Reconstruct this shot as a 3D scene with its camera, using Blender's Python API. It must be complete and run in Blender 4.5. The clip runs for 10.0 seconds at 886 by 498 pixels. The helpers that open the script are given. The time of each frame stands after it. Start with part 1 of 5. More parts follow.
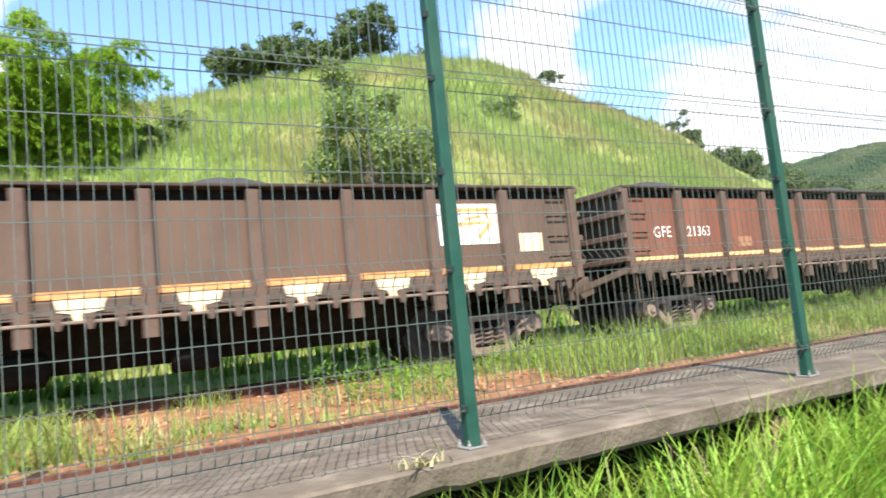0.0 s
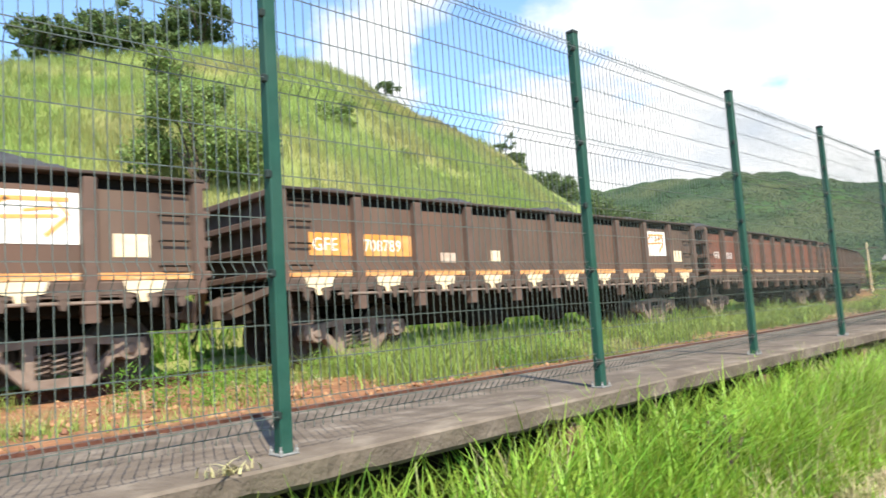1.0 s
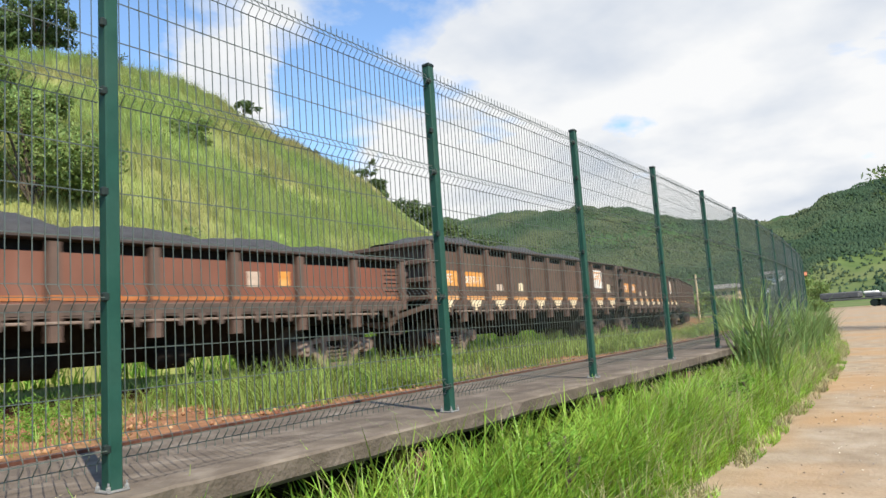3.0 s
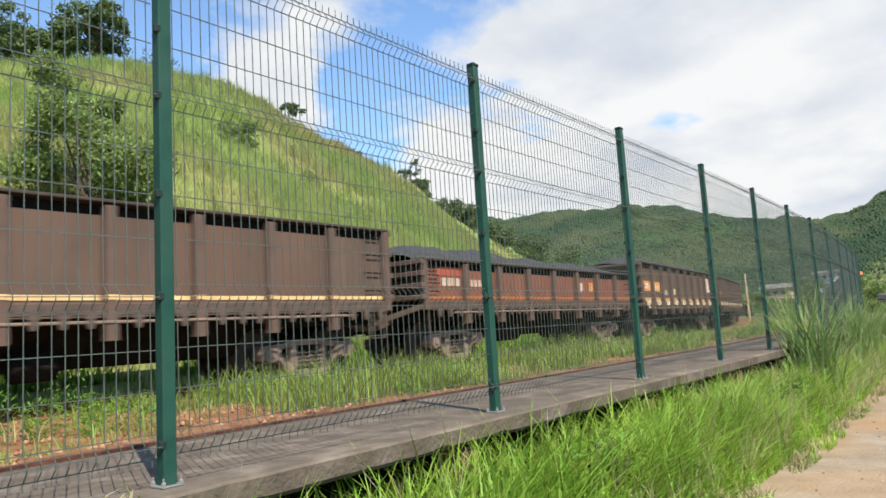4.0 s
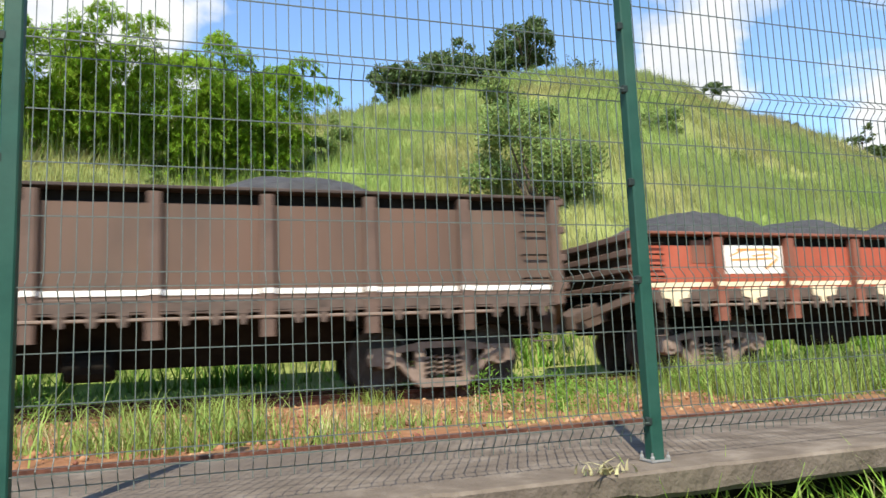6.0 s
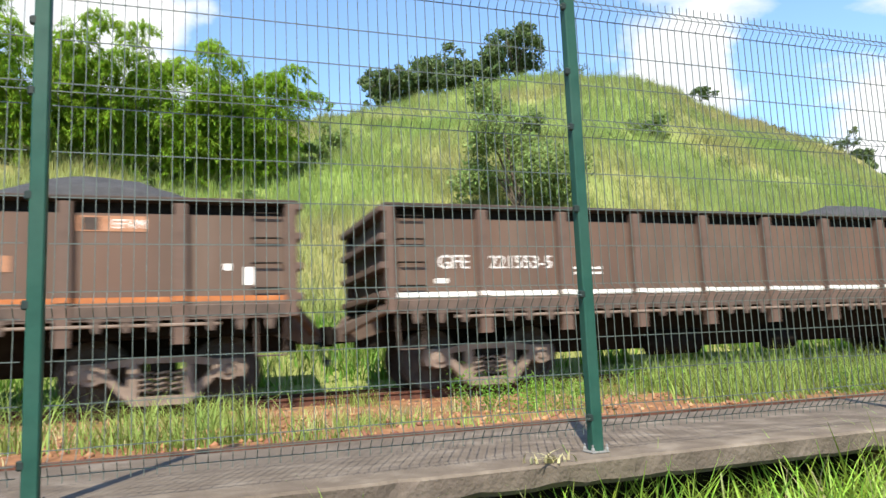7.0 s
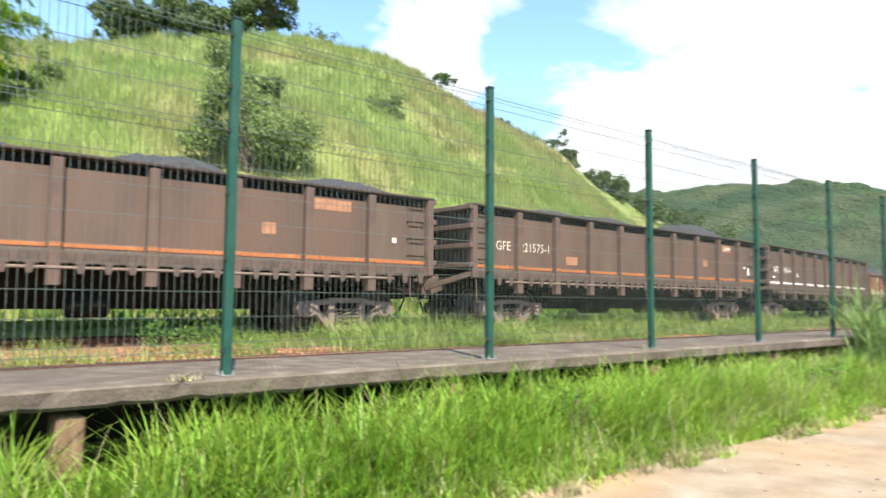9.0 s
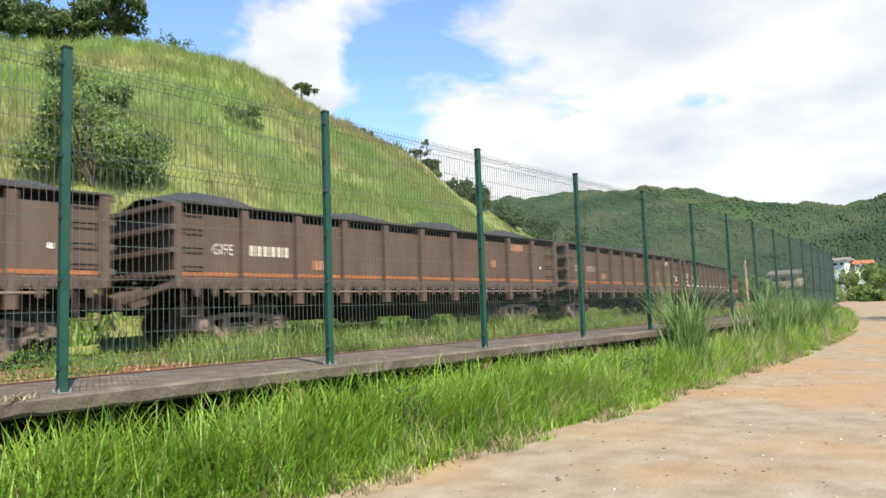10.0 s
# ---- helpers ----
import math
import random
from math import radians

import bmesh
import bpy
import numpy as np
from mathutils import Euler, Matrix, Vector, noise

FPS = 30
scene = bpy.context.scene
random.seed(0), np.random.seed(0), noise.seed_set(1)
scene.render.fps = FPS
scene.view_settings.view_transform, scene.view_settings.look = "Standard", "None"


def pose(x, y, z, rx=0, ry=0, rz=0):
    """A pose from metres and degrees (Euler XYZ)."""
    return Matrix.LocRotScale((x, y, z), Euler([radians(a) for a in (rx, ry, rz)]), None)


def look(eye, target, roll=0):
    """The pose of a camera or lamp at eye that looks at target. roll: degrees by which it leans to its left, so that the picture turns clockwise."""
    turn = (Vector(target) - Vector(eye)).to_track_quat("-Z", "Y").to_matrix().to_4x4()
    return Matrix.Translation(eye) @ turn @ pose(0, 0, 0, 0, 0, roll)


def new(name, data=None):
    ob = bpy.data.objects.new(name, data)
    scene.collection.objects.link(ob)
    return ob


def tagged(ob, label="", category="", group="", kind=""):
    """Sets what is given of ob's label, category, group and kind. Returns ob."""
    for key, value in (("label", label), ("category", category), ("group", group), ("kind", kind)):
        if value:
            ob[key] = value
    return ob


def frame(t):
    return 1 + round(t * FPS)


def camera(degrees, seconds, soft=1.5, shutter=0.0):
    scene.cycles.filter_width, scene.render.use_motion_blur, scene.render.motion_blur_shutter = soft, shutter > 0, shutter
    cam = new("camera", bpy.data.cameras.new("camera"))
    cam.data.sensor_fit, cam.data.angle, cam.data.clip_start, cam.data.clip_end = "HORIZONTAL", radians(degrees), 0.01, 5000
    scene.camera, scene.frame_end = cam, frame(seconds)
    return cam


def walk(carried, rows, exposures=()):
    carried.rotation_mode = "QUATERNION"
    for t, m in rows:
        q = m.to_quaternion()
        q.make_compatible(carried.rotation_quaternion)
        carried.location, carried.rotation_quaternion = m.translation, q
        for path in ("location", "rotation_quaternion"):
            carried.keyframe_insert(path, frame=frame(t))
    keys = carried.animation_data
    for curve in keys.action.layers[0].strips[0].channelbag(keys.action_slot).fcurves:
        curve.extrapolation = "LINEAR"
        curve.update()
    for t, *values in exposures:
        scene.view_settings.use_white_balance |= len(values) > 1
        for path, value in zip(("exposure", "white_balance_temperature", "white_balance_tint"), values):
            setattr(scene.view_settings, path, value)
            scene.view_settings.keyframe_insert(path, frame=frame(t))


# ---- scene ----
cam = camera(63.5, 10.0, 1.5, 0.25)
PATH = [
    (0, (-1.671, -2.787, 0.55), (-0.656, -1.075, 0.748), -5.9),
    (0.5, (-1.637, -2.807, 0.549), (-0.402, -1.245, 0.74), -5.8),
    (1, (-1.683, -2.83, 0.549), (-0.289, -1.407, 0.727), -3.8),
    (1.5, (-1.678, -2.873, 0.549), (-0.078, -1.689, 0.746), -3.3),
    (2, (-1.671, -2.884, 0.546), (-0.021, -1.776, 0.765), -4.0),
    (3.5, (-1.676, -2.878, 0.544), (-0.051, -1.736, 0.779), -3.5),
    (4, (-1.68, -2.866, 0.547), (-0.108, -1.651, 0.778), -3.6),
    (4.5, (-1.703, -2.832, 0.546), (-0.266, -1.462, 0.792), -3.1),
    (5, (-1.789, -2.803, 0.547), (-0.785, -1.097, 0.829), -2.7),
    (5.5, (-1.852, -2.763, 0.535), (-1.136, -0.916, 0.817), -3.0),
    (5.7, (-1.88, -2.765, 0.528), (-1.252, -0.885, 0.796), -2.4),
    (6.8, (-1.847, -3.119, 0.519), (-1.145, -1.264, 0.773), -2.2),
    (7, (-1.908, -3.277, 0.54), (-1.246, -1.409, 0.809), -2.5),
    (7.5, (-2.049, -3.602, 0.522), (-1.392, -1.719, 0.669), -2.2),
    (8, (-1.937, -3.906, 0.523), (-1.248, -2.035, 0.677), -2.0),
    (8.5, (-1.905, -4.331, 0.495), (-0.913, -2.608, 0.712), -1.6),
    (9, (-2.007, -4.734, 0.475), (-0.727, -3.206, 0.627), 0.3),
    (9.5, (-2.013, -5.089, 0.451), (-0.504, -3.781, 0.56), 0.1),
    (10, (-2.174, -5.336, 0.459), (-0.637, -4.068, 0.63), -2.1),
]
EXPOSURES = [(0, 1.29), (1, 1.08), (1.5, 0.88), (2, 0.72), (3.5, 0.62), (4.5, 0.58), (5.5, 0.68), (6.8, 0.95), (7.5, 1.12), (8, 1.3), (8.5, 1.28), (9, 1.22), (9.5, 0.9), (10, 0.72)]
walk(cam, [(t, look(eye, target, roll)) for t, eye, target, roll in PATH], EXPOSURES)

# ---------------------------------------------------------------- world, sun
SUN_EL, SUN_DIR = radians(50), Vector((-0.42, -0.907, 0.0)).normalized()
world = bpy.data.worlds.new("world")
scene.world = world
world.use_nodes = True


def build_sky():
    nt = world.node_tree
    n, l = nt.nodes, nt.links
    n.clear()
    out = n.new("ShaderNodeOutputWorld")
    bg = n.new("ShaderNodeBackground")
    sky = n.new("ShaderNodeTexSky")
    sky.sky_type, sky.sun_disc = "NISHITA", False
    sky.sun_elevation = SUN_EL
    sky.sun_rotation = math.atan2(SUN_DIR.x, SUN_DIR.y)
    sky.dust_density, sky.ozone_density, sky.air_density = 0.1, 3.0, 1.0
    tc = n.new("ShaderNodeTexCoord")
    sep = n.new("ShaderNodeSeparateXYZ")
    l.new(tc.outputs["Generated"], sep.inputs[0])

    def math_node(op, a, b=None, clamp=False):
        m = n.new("ShaderNodeMath")
        m.operation, m.use_clamp = op, clamp
        for i, v in enumerate((a, b)):
            if v is None:
                continue
            if isinstance(v, (int, float)):
                m.inputs[i].default_value = v
            else:
                l.new(v, m.inputs[i])
        return m.outputs[0]

    up = math_node("MAXIMUM", sep.outputs[2], 0.0)
    den = math_node("ADD", up, 0.22)
    px = math_node("DIVIDE", sep.outputs[0], den)
    py = math_node("DIVIDE", sep.outputs[1], den)
    com = n.new("ShaderNodeCombineXYZ")
    l.new(px, com.inputs[0])
    l.new(py, com.inputs[1])
    com.inputs[2].default_value = 3.3
    big = n.new("ShaderNodeTexNoise")
    big.inputs["Scale"].default_value = 1.9
    big.inputs["Detail"].default_value = 9.0
    big.inputs["Roughness"].default_value = 0.56
    big.inputs["Distortion"].default_value = 0.25
    l.new(com.outputs[0], big.inputs["Vector"])
    # more cloud towards the valley's end, cumulus banks over the ridge, clear sky between
    mr = n.new("ShaderNodeMapRange")
    mr.interpolation_type = "SMOOTHSTEP"
    mr.inputs[1].default_value, mr.inputs[2].default_value = 0.55, 0.93
    mr.inputs[3].default_value, mr.inputs[4].default_value = -0.05, 0.27
    l.new(sep.outputs[0], mr.inputs[0])
    dens = math_node("ADD", big.outputs["Fac"], mr.outputs[0])
    puff = n.new("ShaderNodeTexNoise")
    puff.inputs["Scale"].default_value, puff.inputs["Detail"].default_value = 7.0, 6.0
    l.new(tc.outputs["Generated"], puff.inputs["Vector"])
    off = n.new("ShaderNodeVectorMath")
    off.operation = "MULTIPLY_ADD"
    off.inputs[1].default_value = (0.16, 0.16, 0.16)
    off.inputs[2].default_value = (-0.08, -0.08, -0.08)
    l.new(puff.outputs["Color"], off.inputs[0])
    way = n.new("ShaderNodeVectorMath")
    l.new(tc.outputs["Generated"], way.inputs[0])
    l.new(off.outputs[0], way.inputs[1])
    unit = n.new("ShaderNodeVectorMath")
    unit.operation = "NORMALIZE"
    l.new(way.outputs[0], unit.inputs[0])
    for d, sharp, amount in (((0.55, 0.752, 0.352), 420, 0.24), ((0.63, 0.698, 0.332), 420, 0.22), ((-0.02, 0.912, 0.408), 420, 0.30), ((-0.15, 0.89, 0.425), 260, 0.30),
                             ((0.24, 0.878, 0.41), 90, -0.17), ((0.465, 0.80, 0.382), 300, -0.20), ((0.665, 0.655, 0.362), 420, -0.17), ((0.665, 0.685, 0.300), 600, -0.18), ((0.718, 0.559, 0.414), 220, -0.11), ((0.783, 0.585, 0.213), 300, 0.16), ((0.59, 0.727, 0.352), 900, 0.16), ((0.915, 0.311, 0.256), 2500, -0.16),
                             ((0.76, 0.52, 0.42), 110, -0.13), ((0.47, 0.77, 0.44), 130, -0.16)):
        dot = n.new("ShaderNodeVectorMath")
        dot.operation = "DOT_PRODUCT"
        l.new(unit.outputs[0], dot.inputs[0])
        dot.inputs[1].default_value = Vector(d).normalized()
        bump = math_node("POWER", math_node("MAXIMUM", dot.outputs["Value"], 0.0), float(sharp))
        dens = math_node("ADD", dens, math_node("MULTIPLY", bump, amount))
    ramp = n.new("ShaderNodeValToRGB")
    ramp.color_ramp.elements[0].position = 0.53
    ramp.color_ramp.elements[1].position = 0.655
    l.new(dens, ramp.inputs[0])
    shade = n.new("ShaderNodeTexNoise")
    shade.inputs["Scale"].default_value = 2.6
    shade.inputs["Detail"].default_value = 5.0
    l.new(com.outputs[0], shade.inputs["Vector"])
    cr = n.new("ShaderNodeValToRGB")
    cr.color_ramp.elements[0].position, cr.color_ramp.elements[1].position = 0.28, 0.58
    cr.color_ramp.elements[0].color = (5.1, 5.55, 6.25, 1)
    cr.color_ramp.elements[1].color = (7.3, 7.35, 7.4, 1)
    l.new(shade.outputs["Fac"], cr.inputs[0])
    mix = n.new("ShaderNodeMixRGB")
    l.new(ramp.outputs[0], mix.inputs[0])
    gain = n.new("ShaderNodeMixRGB")
    gain.blend_type = "MULTIPLY"
    gain.inputs[0].default_value = 1.0
    gain.inputs[2].default_value = (1.75, 1.85, 1.9, 1)
    l.new(sky.outputs[0], gain.inputs[1])
    l.new(gain.outputs[0], mix.inputs[1])
    l.new(cr.outputs[0], mix.inputs[2])
    l.new(mix.outputs[0], bg.inputs[0])
    bg.inputs[1].default_value = 0.085
    l.new(bg.outputs[0], out.inputs[0])


build_sky()
sun = new("sun", bpy.data.lights.new("sun", "SUN"))
sun.data.energy, sun.data.angle, sun.data.color = 5.2, radians(0.5), (1.0, 0.91, 0.76)
to_sun = Vector((SUN_DIR.x * math.cos(SUN_EL), SUN_DIR.y * math.cos(SUN_EL), math.sin(SUN_EL)))
sun.matrix_world = look(to_sun * 60, (0, 0, 0))


# ---------------------------------------------------------------- materials
def material(name, stops, scale=6.0, rough=0.8, metal=0.0, bump=0.15, bump_scale=None, big=None, spread=0.0,
             through_light=0.0, coords="Object", stretch=(1, 1, 1), spec=0.18, detail=6.0):
    """Noise over colour stops [(position, rgb)], a second large noise big=(scale, rgb, amount), random tint per piece."""
    m = bpy.data.materials.new(name)
    m.use_nodes = True
    n, l = m.node_tree.nodes, m.node_tree.links
    bsdf = n["Principled BSDF"]
    tc = n.new("ShaderNodeTexCoord")
    mp = n.new("ShaderNodeMapping")
    mp.inputs["Scale"].default_value = stretch
    l.new(tc.outputs[coords], mp.inputs[0])
    tex = n.new("ShaderNodeTexNoise")
    tex.inputs["Scale"].default_value = scale
    tex.inputs["Detail"].default_value = detail
    tex.inputs["Roughness"].default_value = 0.62
    l.new(mp.outputs[0], tex.inputs["Vector"])
    ramp = n.new("ShaderNodeValToRGB")
    els = ramp.color_ramp.elements
    while len(els) < len(stops):
        els.new(0.5)
    for e, (p, c) in zip(els, stops):
        e.position, e.color = p, (*c, 1)
    l.new(tex.outputs["Fac"], ramp.inputs[0])
    col = ramp.outputs[0]
    if big:
        t2 = n.new("ShaderNodeTexNoise")
        t2.inputs["Scale"].default_value, t2.inputs["Detail"].default_value = big[0], 4.0
        l.new(mp.outputs[0], t2.inputs["Vector"])
        r2 = n.new("ShaderNodeValToRGB")
        r2.color_ramp.elements[0].position, r2.color_ramp.elements[1].position = 0.45, 0.65
        r2.color_ramp.elements[1].color = (big[2], big[2], big[2], 1)
        l.new(t2.outputs["Fac"], r2.inputs[0])
        mx = n.new("ShaderNodeMixRGB")
        l.new(r2.outputs[0], mx.inputs[0])
        l.new(col, mx.inputs[1])
        mx.inputs[2].default_value = (*big[1], 1)
        col = mx.outputs[0]
    if spread:
        geo = n.new("ShaderNodeNewGeometry")
        hsv = n.new("ShaderNodeHueSaturation")
        mr = n.new("ShaderNodeMapRange")
        mr.inputs[3].default_value, mr.inputs[4].default_value = 1 - spread, 1 + spread
        l.new(geo.outputs["Random Per Island"], mr.inputs[0])
        l.new(mr.outputs[0], hsv.inputs["Value"])
        mh = n.new("ShaderNodeMapRange")
        mh.inputs[3].default_value, mh.inputs[4].default_value = 0.5 - spread * 0.06, 0.5 + spread * 0.04
        l.new(geo.outputs["Random Per Island"], mh.inputs[0])
        l.new(mh.outputs[0], hsv.inputs["Hue"])
        l.new(col, hsv.inputs["Color"])
        col = hsv.outputs[0]
    l.new(col, bsdf.inputs["Base Color"])
    bsdf.inputs["Roughness"].default_value = rough
    bsdf.inputs["Metallic"].default_value = metal
    bsdf.inputs["Specular IOR Level"].default_value = spec
    if bump:
        b = n.new("ShaderNodeBump")
        b.inputs["Strength"].default_value, b.inputs["Distance"].default_value = bump, 0.02
        t3 = n.new("ShaderNodeTexNoise")
        t3.inputs["Scale"].default_value, t3.inputs["Detail"].default_value = bump_scale or scale * 4, 5.0
        l.new(mp.outputs[0], t3.inputs["Vector"])
        l.new(t3.outputs["Fac"], b.inputs["Height"])
        l.new(b.outputs[0], bsdf.inputs["Normal"])
    if through_light:
        tr = n.new("ShaderNodeBsdfTranslucent")
        l.new(col, tr.inputs[0])
        ms = n.new("ShaderNodeMixShader")
        ms.inputs[0].default_value = through_light
        l.new(bsdf.outputs[0], ms.inputs[1])
        l.new(tr.outputs[0], ms.inputs[2])
        l.new(ms.outputs[0], n["Material Output"].inputs[0])
    return m


M = {}
M["green_paint"] = material("green_paint", [(0.3, (0.010, 0.046, 0.034)), (0.7, (0.017, 0.067, 0.049))], 9, 0.5, bump=0.04, big=(2, (0.032, 0.070, 0.054), 0.5))
M["green_wire"] = material("green_wire", [(0.3, (0.048, 0.064, 0.056)), (0.7, (0.084, 0.104, 0.093))], 20, 0.38, bump=0, spec=0.5)
M["zinc"] = material("zinc", [(0.3, (0.16, 0.16, 0.155)), (0.7, (0.27, 0.27, 0.26))], 30, 0.7, 0.3, bump=0.05)
M["black_plastic"] = material("black_plastic", [(0.3, (0.012, 0.02, 0.018)), (0.7, (0.02, 0.03, 0.028))], 30, 0.5, bump=0)
M["concrete"] = material("concrete", [(0.25, (0.070, 0.054, 0.041)), (0.5, (0.130, 0.106, 0.083)), (0.72, (0.230, 0.196, 0.157))], 3.6, 0.9, bump=0.5, bump_scale=40, big=(0.55, (0.115, 0.095, 0.076), 0.75), coords="Object", detail=10)
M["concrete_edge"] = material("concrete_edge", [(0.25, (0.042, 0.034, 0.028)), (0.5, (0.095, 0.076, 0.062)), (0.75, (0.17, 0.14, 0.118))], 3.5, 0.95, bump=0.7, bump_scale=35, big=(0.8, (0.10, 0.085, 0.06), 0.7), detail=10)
# also colours the rear wall, where it stands for shade below the walk
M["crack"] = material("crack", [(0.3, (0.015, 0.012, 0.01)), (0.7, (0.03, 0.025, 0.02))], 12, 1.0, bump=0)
M["ballast"] = material("ballast", [(0.25, (0.11, 0.052, 0.026)), (0.5, (0.23, 0.110, 0.054)), (0.72, (0.33, 0.19, 0.105))], 5.0, 0.95, bump=0.9, bump_scale=38, big=(0.5, (0.20, 0.17, 0.07), 0.45), detail=12)
M["stone"] = material("stone", [(0.25, (0.18, 0.085, 0.040)), (0.5, (0.27, 0.140, 0.075)), (0.75, (0.35, 0.24, 0.15))], 6.0, 0.95, bump=0.4, spread=0.35)
M["pebble"] = material("pebble", [(0.3, (0.22, 0.17, 0.12)), (0.7, (0.50, 0.46, 0.40))], 6.0, 0.95, bump=0.2, spread=0.6)
M["dirt"] = material("dirt", [(0.25, (0.190, 0.145, 0.100)), (0.5, (0.272, 0.218, 0.156)), (0.75, (0.350, 0.296, 0.230))], 2.2, 0.97, bump=0.6, bump_scale=26, big=(0.45, (0.335, 0.205, 0.098), 0.65), detail=12)
M["soil"] = material("soil", [(0.3, (0.045, 0.05, 0.02)), (0.7, (0.12, 0.12, 0.045))], 4, 1.0, bump=0.6)
M["meadow"] = material("meadow", [(0.22, (0.085, 0.135, 0.032)), (0.45, (0.140, 0.200, 0.048)), (0.6, (0.185, 0.235, 0.066)), (0.8, (0.255, 0.260, 0.110))], 0.5, 0.95, bump=0.6, bump_scale=5, big=(0.085, (0.25, 0.20, 0.095), 0.8), detail=11)
M["far_field"] = material("far_field", [(0.3, (0.055, 0.092, 0.026)), (0.7, (0.115, 0.155, 0.048))], 0.09, 0.95, bump=0.3, bump_scale=0.6, big=(0.05, (0.16, 0.155, 0.075), 0.5), detail=9)
M["far_wood"] = material("far_wood", [(0.25, (0.026, 0.054, 0.024)), (0.55, (0.050, 0.090, 0.036)), (0.8, (0.078, 0.120, 0.050))], 0.05, 0.95, bump=0.6, bump_scale=0.4, detail=10, spec=0.05)
M["far_tree"] = material("far_tree", [(0.3, (0.026, 0.050, 0.031)), (0.7, (0.052, 0.084, 0.046))], 0.03, 0.95, bump=0.5, bump_scale=1.5, spread=0.13, big=(0.022, (0.098, 0.110, 0.058), 0.6), spec=0.05)
M["grass"] = material("grass", [(0.3, (0.145, 0.275, 0.026)), (0.7, (0.33, 0.49, 0.080))], 0.9, 0.42, bump=0, spread=0.48, through_light=0.45, spec=0.3)
M["grass_dry"] = material("grass_dry", [(0.3, (0.29, 0.27, 0.13)), (0.7, (0.45, 0.41, 0.24))], 0.9, 0.7, bump=0, spread=0.35, through_light=0.35, spec=0.2)
M["hill_grass"] = material("hill_grass", [(0.25, (0.195, 0.285, 0.080)), (0.5, (0.285, 0.370, 0.118)), (0.75, (0.390, 0.415, 0.190))], 0.22, 0.9, bump=0, spread=0.30, through_light=0.55, spec=0.05, big=(0.085, (0.36, 0.30, 0.155), 0.7))
M["weed"] = material("weed", [(0.3, (0.09, 0.20, 0.022)), (0.7, (0.18, 0.33, 0.045))], 1.5, 0.6, bump=0, spread=0.35, through_light=0.4, spec=0.3)
M["track_green"] = material("track_green", [(0.3, (0.15, 0.23, 0.045)), (0.7, (0.29, 0.37, 0.095))], 1.2, 0.6, bump=0, spread=0.38, through_light=0.4, spec=0.25)
M["reed"] = material("reed", [(0.3, (0.13, 0.22, 0.06)), (0.7, (0.24, 0.33, 0.12))], 1.2, 0.6, bump=0, spread=0.35, through_light=0.35, spec=0.3)
M["leaf_dark"] = material("leaf_dark", [(0.3, (0.060, 0.098, 0.032)), (0.7, (0.125, 0.175, 0.062))], 0.8, 0.6, bump=0, spread=0.4, through_light=0.30, spec=0.3)
M["leaf_bush"] = material("leaf_bush", [(0.3, (0.130, 0.200, 0.056)), (0.7, (0.25, 0.325, 0.105))], 1.0, 0.6, bump=0, spread=0.4, through_light=0.45, spec=0.3)
M["leaf_bamboo"] = material("leaf_bamboo", [(0.3, (0.15, 0.275, 0.018)), (0.7, (0.30, 0.45, 0.05))], 0.35, 0.6, bump=0, spread=0.42, through_light=0.55, spec=0.2)
M["culm"] = material("culm", [(0.3, (0.10, 0.15, 0.03)), (0.7, (0.20, 0.23, 0.06))], 2, 0.5, bump=0)
M["bark"] = material("bark", [(0.3, (0.05, 0.04, 0.03)), (0.7, (0.14, 0.11, 0.085))], 6, 0.95, bump=0.6)
M["rail_rust"] = material("rail_rust", [(0.3, (0.055, 0.024, 0.016)), (0.7, (0.135, 0.058, 0.038))], 8, 0.8, 0.1, bump=0.3)
M["rail_head"] = material("rail_head", [(0.3, (0.13, 0.075, 0.055)), (0.7, (0.22, 0.145, 0.115))], 10, 0.45, 0.6, bump=0.05)
M["sleeper"] = material("sleeper", [(0.3, (0.06, 0.045, 0.035)), (0.7, (0.15, 0.11, 0.08))], 5, 0.95, bump=0.5, stretch=(6, 1, 1))
paint = dict(rough=0.72, bump=0.05, bump_scale=9, stretch=(1.0, 1.0, 0.35), spec=0.3, detail=9)
M["brown_paint"] = material("brown_paint", [(0.25, (0.066, 0.043, 0.033)), (0.55, (0.103, 0.068, 0.050)), (0.8, (0.138, 0.095, 0.072))], 1.5, big=(0.7, (0.116, 0.064, 0.044), 0.6), **paint)
M["rust_paint"] = material("rust_paint", [(0.25, (0.105, 0.045, 0.030)), (0.55, (0.165, 0.072, 0.048)), (0.8, (0.215, 0.105, 0.075))], 1.5, big=(0.7, (0.19, 0.060, 0.035), 0.6), **paint)
M["red_paint"] = material("red_paint", [(0.25, (0.23, 0.050, 0.028)), (0.55, (0.33, 0.075, 0.042)), (0.8, (0.38, 0.12, 0.075))], 1.5, big=(0.8, (0.25, 0.075, 0.04), 0.6), **paint)
M["stake_brown"] = material("stake_brown", [(0.25, (0.070, 0.045, 0.035)), (0.75, (0.130, 0.085, 0.066))], 3, 0.8, bump=0.2, spec=0.3)
M["stake_red"] = material("stake_red", [(0.25, (0.13, 0.046, 0.030)), (0.75, (0.22, 0.085, 0.055))], 3, 0.8, bump=0.2, spec=0.3)
M["sill"] = material("sill", [(0.25, (0.050, 0.036, 0.029)), (0.75, (0.12, 0.085, 0.068))], 4, 0.85, bump=0.25, spec=0.3)
